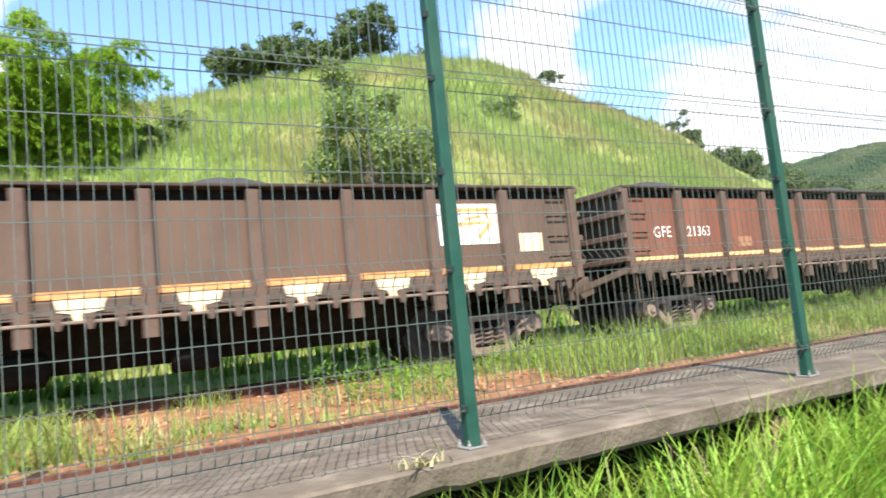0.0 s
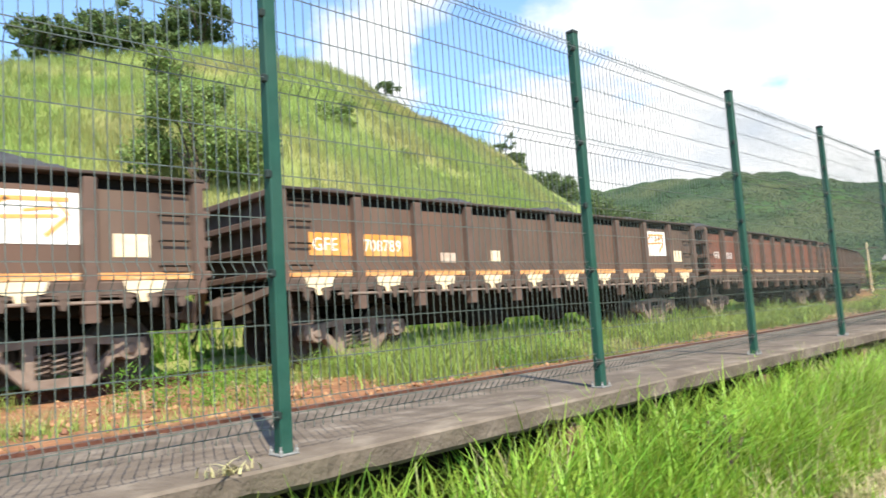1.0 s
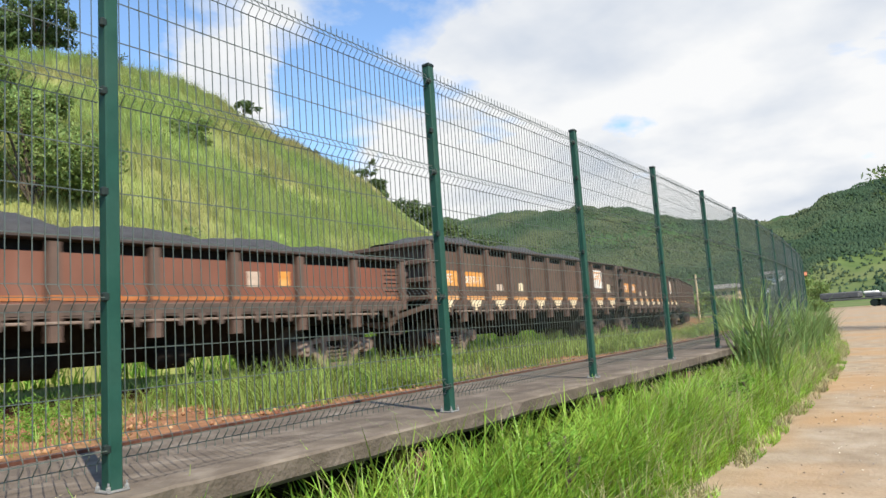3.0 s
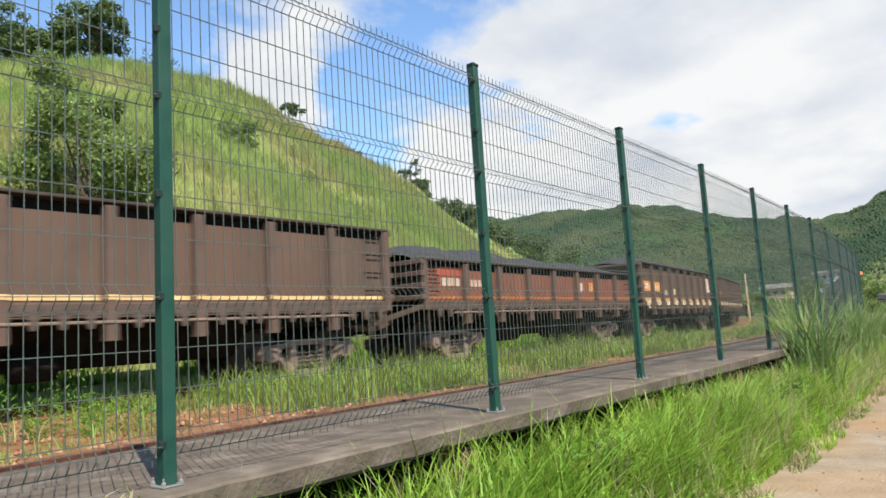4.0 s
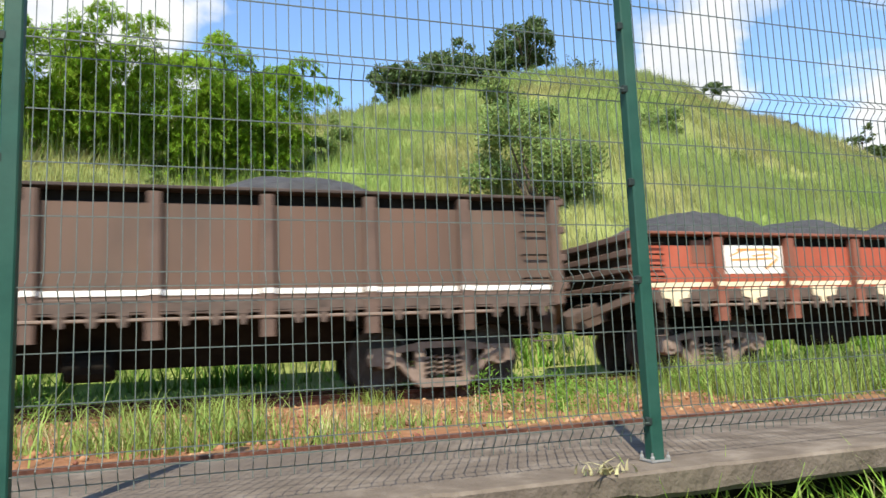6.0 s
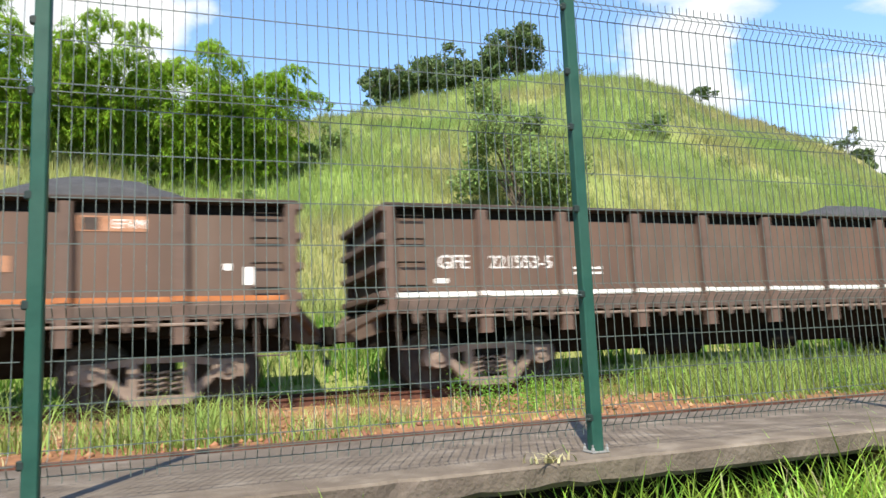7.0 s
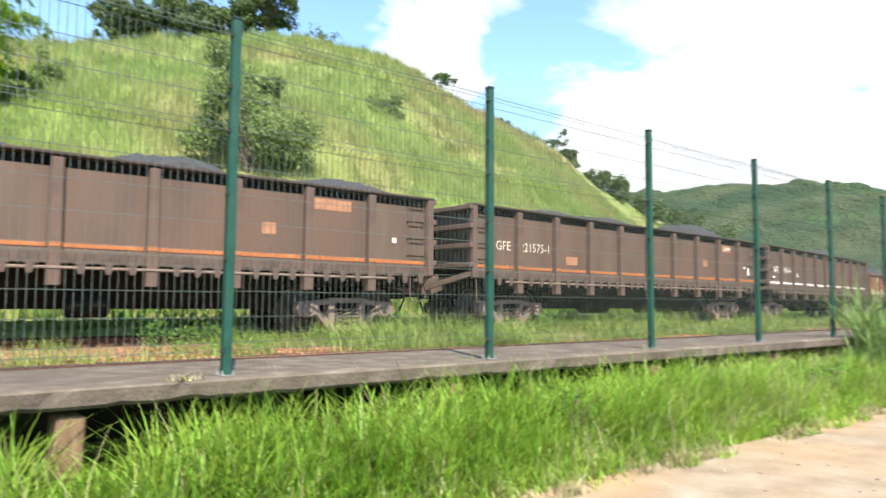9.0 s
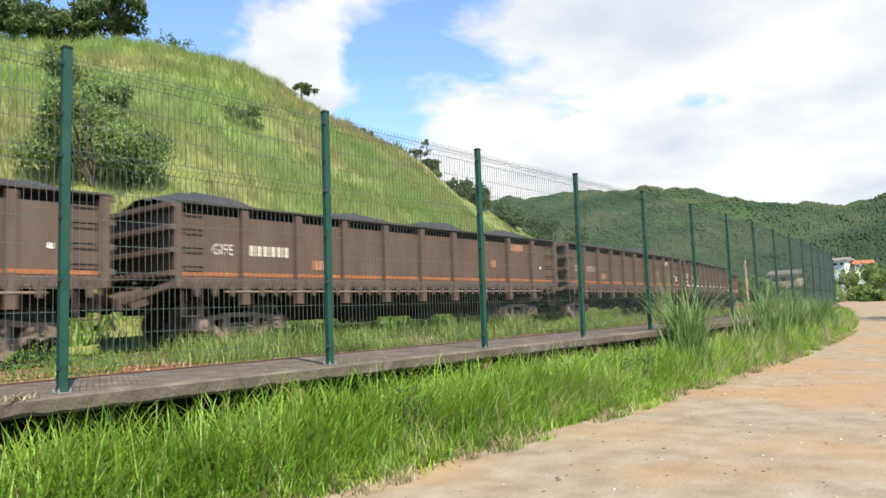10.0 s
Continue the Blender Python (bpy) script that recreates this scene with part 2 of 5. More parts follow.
M["chord_dark"] = material("chord_dark", [(0.25, (0.030, 0.024, 0.021)), (0.75, (0.070, 0.050, 0.042))], 4, 0.85, bump=0.25, spec=0.3)
# shade under the wagons is put into this near-black colour
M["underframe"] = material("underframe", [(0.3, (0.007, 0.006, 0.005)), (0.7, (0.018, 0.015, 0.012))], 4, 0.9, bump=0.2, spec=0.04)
M["bogie_steel"] = material("bogie_steel", [(0.25, (0.11, 0.080, 0.062)), (0.75, (0.25, 0.19, 0.155))], 5, 0.85, bump=0.3, spec=0.3)
M["wheel_steel"] = material("wheel_steel", [(0.3, (0.03, 0.026, 0.024)), (0.7, (0.085, 0.07, 0.062))], 5, 0.7, 0.3, bump=0.15)
M["coal"] = material("coal", [(0.3, (0.022, 0.022, 0.024)), (0.7, (0.055, 0.055, 0.058))], 7, 0.85, bump=0.9, bump_scale=30, spec=0.35, detail=12)
M["orange_band"] = material("orange_band", [(0.3, (0.26, 0.085, 0.030)), (0.6, (0.40, 0.140, 0.045)), (0.8, (0.44, 0.21, 0.10))], 4, 0.6, bump=0.05, big=(1.5, (0.20, 0.09, 0.05), 0.6), stretch=(1, 1, 3))
M["worn_band"] = material("worn_band", [(0.36, (0.45, 0.17, 0.05)), (0.54, (0.58, 0.30, 0.11)), (0.72, (0.72, 0.58, 0.38))], 3, 0.6, bump=0.05, big=(1.2, (0.38, 0.18, 0.08), 0.5), stretch=(1, 1, 6))
M["mark_rust"] = material("mark_rust", [(0.3, (0.24, 0.11, 0.06)), (0.7, (0.38, 0.20, 0.12))], 9, 0.7, bump=0)
# near black, stands for the shadow that the wagon rim casts
M["rim_shade"] = material("rim_shade", [(0.3, (0.010, 0.009, 0.009)), (0.7, (0.026, 0.022, 0.020))], 6, 0.95, bump=0.2, spec=0.05)
M["yellow_band"] = material("yellow_band", [(0.3, (0.55, 0.33, 0.12)), (0.6, (0.68, 0.50, 0.25)), (0.8, (0.74, 0.60, 0.36))], 4, 0.6, bump=0.05, big=(1.5, (0.45, 0.24, 0.10), 0.6), stretch=(1, 1, 3))
M["white_band"] = material("white_band", [(0.3, (0.62, 0.60, 0.56)), (0.7, (0.80, 0.79, 0.75))], 4, 0.6, bump=0.05, big=(2, (0.50, 0.44, 0.38), 0.5), stretch=(1, 1, 3))
M["cream"] = material("cream", [(0.3, (0.55, 0.43, 0.27)), (0.7, (0.76, 0.68, 0.50))], 4, 0.65, bump=0.05, big=(2, (0.62, 0.42, 0.22), 0.5))
M["letter_white"] = material("letter_white", [(0.3, (0.62, 0.58, 0.54)), (0.7, (0.80, 0.78, 0.75))], 12, 0.65, bump=0)
M["letter_worn"] = material("letter_worn", [(0.3, (0.44, 0.36, 0.28)), (0.7, (0.62, 0.54, 0.45))], 9, 0.7, bump=0)
M["letter_faded"] = material("letter_faded", [(0.3, (0.33, 0.24, 0.18)), (0.7, (0.52, 0.42, 0.34))], 9, 0.7, bump=0)
M["orange_plate"] = material("orange_plate", [(0.3, (0.50, 0.19, 0.035)), (0.7, (0.64, 0.29, 0.07))], 5, 0.6, bump=0, big=(3, (0.6, 0.4, 0.2), 0.4))
M["logo_orange"] = material("logo_orange", [(0.3, (0.58, 0.24, 0.06)), (0.7, (0.75, 0.38, 0.14))], 5, 0.6, bump=0)
M["wall_pale"] = material("wall_pale", [(0.3, (0.40, 0.31, 0.19)), (0.7, (0.52, 0.42, 0.27))], 0.8, 0.9, bump=0.1)
M["wall_white"] = material("wall_white", [(0.3, (0.66, 0.65, 0.62)), (0.7, (0.80, 0.79, 0.77))], 0.8, 0.9, bump=0.1)
M["roof_tile"] = material("roof_tile", [(0.3, (0.30, 0.10, 0.05)), (0.7, (0.46, 0.19, 0.10))], 2, 0.9, bump=0.4)
M["roof_grey"] = material("roof_grey", [(0.3, (0.15, 0.14, 0.13)), (0.7, (0.24, 0.22, 0.20))], 1, 0.8, bump=0.2)
M["dark_opening"] = material("dark_opening", [(0.3, (0.02, 0.022, 0.025)), (0.7, (0.04, 0.042, 0.045))], 3, 0.3, bump=0)
M["truck_dark"] = material("truck_dark", [(0.3, (0.06, 0.065, 0.07)), (0.7, (0.13, 0.13, 0.13))], 3, 0.7, bump=0.1)
M["pier_wood"] = material("pier_wood", [(0.3, (0.10, 0.060, 0.036)), (0.7, (0.24, 0.155, 0.10))], 6, 0.9, bump=0.5, stretch=(4, 4, 1))
M["petal"] = material("petal", [(0.3, (0.72, 0.70, 0.72)), (0.7, (0.82, 0.80, 0.82))], 3, 0.6, bump=0)


# ---------------------------------------------------------------- mesh helpers
class MB:
    """Collects boxes, tubes, plates and free faces into one mesh."""

    def __init__(self):
        self.v, self.f = [], []

    def add(self, verts, faces, m=None):
        k = len(self.v)
        self.v += [tuple(m @ Vector(p)) if m else tuple(p) for p in verts]
        self.f += [tuple(i + k for i in f) for f in faces]
        return self

    def box(self, c, s, m=None, ch=0.0):
        """A box with chamfered edges where ch > 0."""
        hx, hy, hz = s[0] / 2, s[1] / 2, s[2] / 2
        if ch <= 0:
            v = [(c[0] + a * hx, c[1] + b * hy, c[2] + d * hz) for a in (-1, 1) for b in (-1, 1) for d in (-1, 1)]
            f = [(0, 1, 3, 2), (4, 6, 7, 5), (0, 4, 5, 1), (2, 3, 7, 6), (0, 2, 6, 4), (1, 5, 7, 3)]
            return self.add(v, f, m)
        bm = bmesh.new()
        bmesh.ops.create_cube(bm, size=1)
        bmesh.ops.scale(bm, vec=s, verts=bm.verts)
        bmesh.ops.bevel(bm, geom=bm.edges[:], offset=ch, segments=1, affect="EDGES")
        bmesh.ops.translate(bm, vec=c, verts=bm.verts)
        bm.verts.index_update()
        self.add([v.co[:] for v in bm.verts], [[v.index for v in f.verts] for f in bm.faces], m)
        bm.free()
        return self

    def prism(self, outline, y0, y1, m=None):
        """An outline of (x, z) pulled along y."""
        k = len(outline)
        v = [(x, y0, z) for x, z in outline] + [(x, y1, z) for x, z in outline]
        f = [tuple(range(k)), tuple(range(2 * k - 1, k - 1, -1))]
        f += [(i, i + k, (i + 1) % k + k, (i + 1) % k) for i in range(k)]
        return self.add(v, f, m)

    def tube(self, path, r, sides=6, caps=True):
        """A tube along points; r one radius or one for each point."""
        pts = [Vector(p) for p in path]
        rs = r if isinstance(r, (list, tuple)) else [r] * len(pts)
        v, f = [], []
        for i, p in enumerate(pts):
            d = (pts[min(i + 1, len(pts) - 1)] - pts[max(i - 1, 0)]).normalized()
            a = d.cross(Vector((0, 0, 1)) if abs(d.z) < 0.9 else Vector((1, 0, 0))).normalized()
            b = d.cross(a)
            for k in range(sides):
                w = 2 * math.pi * (k + 0.5) / sides
                v.append(p + a * (rs[i] * math.cos(w)) + b * (rs[i] * math.sin(w)))
        for i in range(len(pts) - 1):
            for k in range(sides):
                k2 = (k + 1) % sides
                f.append((i * sides + k, i * sides + k2, (i + 1) * sides + k2, (i + 1) * sides + k))
        if caps:
            f.append(tuple(range(sides - 1, -1, -1)))
            f.append(tuple((len(pts) - 1) * sides + k for k in range(sides)))
        return self.add(v, f)

    def lathe(self, profile, m=None, seg=20):
        """A profile of (radius, y) turned about the y axis."""
        k = len(profile)
        v = [(r * math.cos(2 * math.pi * j / seg), y, r * math.sin(2 * math.pi * j / seg)) for j in range(seg) for r, y in profile]
        f = [(j * k + i, j * k + i + 1, (j + 1) % seg * k + i + 1, (j + 1) % seg * k + i) for j in range(seg) for i in range(k - 1)]
        f += [tuple(j * k for j in range(seg)), tuple(j * k + k - 1 for j in range(seg - 1, -1, -1))]
        return self.add(v, f, m)

    def mesh(self, name, mat, smooth=False):
        me = bpy.data.meshes.new(name)
        me.from_pydata(self.v, [], self.f)
        bm = bmesh.new()
        bm.from_mesh(me)
        bmesh.ops.recalc_face_normals(bm, faces=bm.faces)
        bm.to_mesh(me)
        bm.free()
        me.materials.append(mat)
        if smooth:
            me.shade_smooth()
        return me


def part(name, mesh, parent, label="", m=None):
    ob = new(name, mesh)
    ob.parent = parent
    if m is not None:
        ob.matrix_basis = m
    return tagged(ob, label)


def array_mesh(name, verts, faces, mat):
    """A mesh from numpy arrays of vertices and equal-sized faces."""
    me = bpy.data.meshes.new(name)
    nv, nf, k = len(verts), len(faces), faces.shape[1]
    me.vertices.add(nv)
    me.vertices.foreach_set("co", np.ascontiguousarray(verts, dtype=np.float32).ravel())
    me.loops.add(nf * k)
    me.loops.foreach_set("vertex_index", np.ascontiguousarray(faces, dtype=np.int32).ravel())
    me.polygons.add(nf)
    me.polygons.foreach_set("loop_start", np.arange(0, nf * k, k, dtype=np.int32))
    me.update(calc_edges=True)
    me.materials.append(mat)
    return me


rng = np.random.default_rng(7)


# ---------------------------------------------------------------- the plan
BEND_X, BEND_R = 6.0, 200.0      # fence, slab and tracks run straight to here, then bend to the left


def along(s, u, z=0.0):
    """A place s metres along the fence and u metres across it, towards the tracks, and the turn there."""
    if s <= BEND_X:
        return Vector((s, u, z)), 0.0
    a = (s - BEND_X) / BEND_R
    r = BEND_R - u
    return Vector((BEND_X + r * math.sin(a), BEND_R - r * math.cos(a), z)), a


def across(x, y):
    """Distance from the fence's line, numpy arrays."""
    far = BEND_R - np.hypot(np.maximum(x - BEND_X, 0), np.minimum(y, 150) - BEND_R)
    return np.where(x <= BEND_X, y, np.where(y > 150, far + (y - 150), far))


RIDGE_X = np.array([-150, -60, -20, 0, 9, 15, 21, 25.4, 30, 35.5, 41.4, 47, 53.6, 59, 66, 70, 77, 84, 91, 105, 130, 160])
RIDGE_Z = np.array([15, 16, 17, 17.8, 19.1, 20.4, 22.0, 23.7, 24.8, 24.8, 23.9, 22.3, 21.0, 19.6, 17.6, 16.2, 14.0, 12.2, 10.8, 7.5, 3, 0])
PROFILE_U = np.array([-500, -1.08, -0.85, -0.60, -0.30, 0.95, 1.02, 1.4, 3.5, 5.8, 6.6, 7.0, 8.6, 9.0, 9.8, 10.5, 900])
PROFILE_Z = np.array([-0.95, -0.95, -0.90, -0.74, -0.64, -0.75, -0.05, -0.07, -0.16, -0.24, -0.25, -0.23, -0.23, -0.25, -0.40, -0.25, -0.25])
FOOT = 10.5


def lumps(x, y, size, seed=0.0):
    return (np.sin(x / size + 1.7 * seed) * np.cos(y / size * 1.13 + seed) + 0.5 * np.sin(x / size * 2.3 + y / size * 1.9 + seed * 3)
            + 0.3 * np.cos(x / size * 4.7 - y / size * 3.9 + seed))


def ground_z(x, y):
    x, y = np.asarray(x, float), np.asarray(y, float)
    u = across(x, y)
    z = np.interp(u, PROFILE_U, PROFILE_Z)
    # the hill is a dome round the bend: its crest falls off with the bearing
    top = np.interp((x + 1.8) * 55.5 / (np.maximum(y, 10) + 3.5) - 1.8, RIDGE_X, RIDGE_Z)
    far_u = across(x, np.full_like(x, 52.0))
    s = np.clip((u - FOOT) / np.maximum(far_u - FOOT, 5), 0, None)
    f = np.where(s < 1, s * (1.28 - 0.28 * s), 1.0 + 0.35 * (s - 1) - 0.45 * (s - 1) ** 2)
    f = np.maximum(f, 0)
    hill = top * f + np.minimum(s * 6, 1) * 0.28 * lumps(x, y, 3.2, 1.0) + np.minimum(s * 3, 1) * 0.5 * lumps(x, y, 9.0, 2.0)
    z = z + np.where(u > FOOT, np.maximum(hill, 0), 0)
    z = z + np.where((u > 1.5) & (u < 6.3), 0.025 * lumps(x, y, 0.35), 0)
    z = z + np.where(u < -1.0, np.clip((x - 45) * 0.012, 0, 2.5), 0)
    z = z + np.where(u < -1.2, 0.004 * lumps(x, y, 0.6, 3.0) + 0.010 * lumps(x, y, 2.3, 4.0), 0)
    return z


# ---------------------------------------------------------------- ground
def graded(parts):
    out = []
    for a, b, step in parts:
        out += list(np.arange(a, b, step))
    return np.array(out + [parts[-1][1]])


def bend_y(x):
    x = np.asarray(x, float)
    inside = np.clip(x - BEND_X, 0, 110)
    y = BEND_R - np.sqrt(BEND_R ** 2 - inside ** 2)
    return y + np.maximum(x - BEND_X - 110, 0) * 0.66


def build_ground():
    gx = graded([(-900, -160, 60), (-160, -16, 4), (-16, 40, 0.4), (40, 110, 1.2), (110, 200, 5), (200, 1600, 100)])
    gu = graded([(-1500, -100, 100), (-100, -14, 6), (-14, -2, 0.5), (-2, 1.6, 0.12), (1.6, 10, 0.4), (10, 60, 0.8), (60, 140, 5), (140, 1500, 80)])
    X, U = np.meshgrid(gx, gu, indexing="ij")
    Y = U + bend_y(X) * np.clip(1.6 - np.abs(U) / 150, 0, 1)
    Z = ground_z(X, Y)
    nx, ny = X.shape
    v = np.stack([X, Y, Z], -1).reshape(-1, 3)
    i = np.arange(nx * ny).reshape(nx, ny)
    f = np.stack([i[:-1, :-1], i[1:, :-1], i[1:, 1:], i[:-1, 1:]], -1).reshape(-1, 4)
    me = array_mesh("ground", v, f, M["dirt"])
    for k in ("soil", "ballast", "meadow", "far_field"):
        me.materials.append(M[k])
    c = v[f].mean(1)
    u = across(c[:, 0], c[:, 1])
    wob = 0.12 * lumps(c[:, 0], c[:, 1], 0.7)
    idx = np.zeros(len(f), np.int32)
    idx[u > -0.80 + 0.5 * wob] = 1
    idx[(u > 0.98)] = 2
    idx[u > 9.2] = 3
    idx[(u < -16) & (c[:, 0] < 60) | (c[:, 0] > 122) & (u < -1.2) | (u < -60)] = 4
    idx[(c[:, 0] > 40) & (c[:, 0] < 75) & (u < -1.2) & (u > -16)] = 0
    idx[(c[:, 0] > 170) | (c[:, 1] > 150)] = 4
    me.polygons.foreach_set("material_index", idx)
    me.shade_smooth()
    tagged(new("ground", me), "dirt road, weedy ballast and a grassy hillside in sun", kind="structure")


build_ground()


# ---------------------------------------------------------------- slab walk
TOP = -0.025          # height of the walk


def slab_piece(s0, s1, name="slab", wear=1):
    """One cast length of the raised walk with a chipped front edge."""
    k = max(2, int((s1 - s0) / 0.09))
    ss = np.linspace(s0 + 0.004, s1 - 0.004, k)
    rows = []
    rnd = np.random.default_rng(int(s0 * 10) + 400)
    for s in ss:
        chip = 0.008 * rnd.random() + (0.028 * rnd.random() if rnd.random() < 0.14 else 0)
        low = 0.006 * rnd.random() + (0.016 * rnd.random() if rnd.random() < 0.16 else 0)
        front = -0.20
        rows.append([(front + chip, TOP - 0.012), (front + 0.015 + chip, TOP), (1.28, TOP), (1.28, TOP - 0.12), (front + 0.02 + low, TOP - 0.12 + 0.4 * low), (front + 0.002, TOP - 0.10 + low)])
    v, f = [], []
    for s, row in zip(ss, rows):
        v += [along(s, u, z)[0] for u, z in row]
    n = 6
    for i in range(k - 1):
        for j in range(n):
            f.append((i * n + j, i * n + (j + 1) % n, (i + 1) * n + (j + 1) % n, (i + 1) * n + j))
    f += [tuple(range(n - 1, -1, -1)), tuple((k - 1) * n + j for j in range(n))]
    mb = MB().add(v, f)
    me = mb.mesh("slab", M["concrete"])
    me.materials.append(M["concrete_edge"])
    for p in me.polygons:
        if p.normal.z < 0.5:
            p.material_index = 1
    return me


walkway = tagged(new("pavement"), "raised concrete walk slab with chipped edge beside the track", kind="structure")
JOINTS = [-30, -22.5, -15, -7.4, 9.9, 17.5, 25, 32.5, 40, 47.5, 55, 62.5, 70]
for a, b in zip(JOINTS, JOINTS[1:]):
    part("slab", slab_piece(a, b), walkway)


def crack_line(points):
    v, f = [], []
    for i, (s, u, w) in enumerate(points):
        v += [along(s - w, u, TOP + 0.0045)[0], along(s + w, u, TOP + 0.0045)[0]]
        if i:
            f.append((2 * i - 2, 2 * i - 1, 2 * i + 1, 2 * i))
    return MB().add(v, f).mesh("crack", M["crack"])


part("crack", crack_line([(9.85, -0.19, 0.01), (9.9, 0.2, 0.015), (9.95, 0.7, 0.012), (10.0, 1.25, 0.01)]), walkway, "dark open joint")
# short piers and a rear wall that carry the walk
for s in (-9.5, -6.8, -3.9, -0.96, 2.0, 4.9, 7.8, 10.8, 13.8, 16.8):
    p, a = along(s, -0.03, -0.50)
    pier = MB().box((0, 0, 0), (0.16, 0.22, 0.62), ch=0.012).mesh("pier", M["pier_wood"])
    part("pier", pier, walkway, "", pose(*p, 0, 2, math.degrees(a)))
# near-black back wall: the dark of the hollow is painted on
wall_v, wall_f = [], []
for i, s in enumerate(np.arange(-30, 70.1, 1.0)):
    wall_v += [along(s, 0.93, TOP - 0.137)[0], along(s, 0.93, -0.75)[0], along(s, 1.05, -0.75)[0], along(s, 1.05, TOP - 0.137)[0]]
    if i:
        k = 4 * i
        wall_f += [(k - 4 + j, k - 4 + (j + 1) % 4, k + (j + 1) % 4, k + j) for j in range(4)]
part("shaded_rear_wall", MB().add(wall_v, wall_f).mesh("shaded_rear_wall", M["crack"]), walkway)


# ---------------------------------------------------------------- fence
STEP, POST_H = 2.52, 2.47
WIRES = (2.40, 2.30, 2.10, 1.915, 1.72, 1.62, 1.42, 1.225, 1.03, 0.83, 0.72, 0.55, 0.375, 0.20, 0.10)
FOLDS = (2.35, 1.67, 0.775, 0.15)


def panel_mesh():
    mb = MB()
    knees = [(2.445, 0.0)]
    for c in FOLDS:
        knees += [(c + 0.05, 0.0), (c + 0.012, -0.034), (c - 0.012, -0.034), (c - 0.05, 0.0)]
    knees += [(0.07, 0.0)]
    for i in range(49):
        x = 0.06 + i * 0.05
        mb.tube([(x, y - 0.004, z) for z, y in knees], 0.0025, 4, caps=False)
    for z in WIRES:
        mb.tube([(0.035, 0.0, z), (2.485, 0.0, z)], 0.0030, 4)
    for c in FOLDS:
        mb.tube([(0.035, -0.040, c), (2.485, -0.040, c)], 0.0027, 4)
    return mb.mesh("wire_mesh", M["green_wire"])


fence = tagged(new("fence"), "long dark green welded wire fence on square posts", "fence")
post_mesh = MB().box((0, 0, (POST_H + TOP) / 2), (0.062, 0.062, POST_H - TOP), ch=0.006).mesh("post", M["green_paint"])
cap_mesh = MB().box((0, 0, POST_H + 0.006), (0.070, 0.070, 0.030), ch=0.008).mesh("cap", M["black_plastic"])
base_mesh = MB().box((0, 0, TOP + 0.005), (0.10, 0.10, 0.010), ch=0.003).mesh("base_plate", M["zinc"])
bolt_mesh = MB().lathe([(0.010, 0.0), (0.010, 0.014), (0.005, 0.018), (0.005, 0.032)], pose(0, 0, TOP + 0.010, 90), 6).mesh("bolt", M["zinc"])
clip_mesh = MB().box((0, 0, 0), (0.034, 0.026, 0.040), ch=0.006).mesh("clip", M["black_plastic"])
wire_mesh = panel_mesh()
SHIFT = {0: 0.028, -1: 0.02, 1: -0.012}       # posts stand a little off their even spacing


def post_at(i):
    return along(i * STEP + SHIFT.get(i, 0.0), 0.0)


for i in range(-9, 27):
    p, a = post_at(i)
    q, _ = post_at(i + 1)
    post = part("post", post_mesh, fence, "", pose(*p, random.uniform(-0.3, 0.3), random.uniform(-0.3, 0.3), math.degrees(a)))
    part("cap", cap_mesh, post, "dark plastic cap")
    part("base_plate", base_mesh, post, "grey steel base plate")
    for x in (-0.040, 0.040):
        for y in (-0.040, 0.040):
            part("bolt", bolt_mesh, post, "", pose(x, y, 0))
    for z in (2.35, 1.98, 1.67, 1.225, 0.775, 0.15):
        part("clip", clip_mesh, post, "", pose(-0.032, -0.018, z))
    if i < 26:
        chord = math.degrees(math.atan2(q.y - p.y, q.x - p.x))
        wire = part("wire_panel", wire_mesh, fence, "welded green wire with pressed folds", pose(*p, 0, 0, chord) @ pose(0, 0.0, random.uniform(-0.008, 0.004)))
        tagged(wire, kind="stuff")


# ---------------------------------------------------------------- tracks
RAIL_TOP = -0.10
TRACK_U = 7.80           # centre line of the train's track, metre gauge


def rail_mesh(u, top, s0, s1, step=2.0, height=0.15):
    prof = [(-0.032, 0), (0.032, 0), (0.032, -0.035), (0.009, -0.05), (0.009, -height + 0.025), (0.06, -height + 0.01), (0.06, -height),
            (-0.06, -height), (-0.06, -height + 0.01), (-0.009, -height + 0.025), (-0.009, -0.05), (-0.032, -0.035)]
    v, f, n = [], [], len(prof)
    ss = np.arange(s0, s1 + 0.01, step)
    for i, s in enumerate(ss):
        v += [along(s, u + a, top + b)[0] for a, b in prof]
        if i:
            k = i * n
            f += [(k - n + j, k - n + (j + 1) % n, k + (j + 1) % n, k + j) for j in range(n)]
    me = MB().add(v, f).mesh("rail", M["rail_rust"])
    me.materials.append(M["rail_head"])
    for p in me.polygons:
        if p.normal.z > 0.9 and p.center.z > top - 0.01:
            p.material_index = 1
    return me


near_track = tagged(new("side_rail"), "rusty disused rail along the edge of the concrete walk", kind="structure")
part("rail", rail_mesh(1.47, -0.025, -40, 90), near_track)
track = tagged(new("railway_track"), "metre gauge track with rusty rails on orange ballast", kind="structure")
for u in (TRACK_U - 0.535, TRACK_U + 0.535):
    part("rail", rail_mesh(u, RAIL_TOP, -150, 150), track)
sleeper = MB().box((0, 0, 0), (0.20, 2.0, 0.14), ch=0.012).mesh("sleeper", M["sleeper"])
for i in range(-22, 110):
    p, a = along(i * 0.62, TRACK_U, RAIL_TOP - 0.205)
    part("sleeper", sleeper, track, "", pose(*p, 0, 0, math.degrees(a)))


# ---------------------------------------------------------------- ore wagons
SPEED, RADIUS = 11.31, 0.45
HIGH = dict(length=13.7, top=2.70, bays=10)
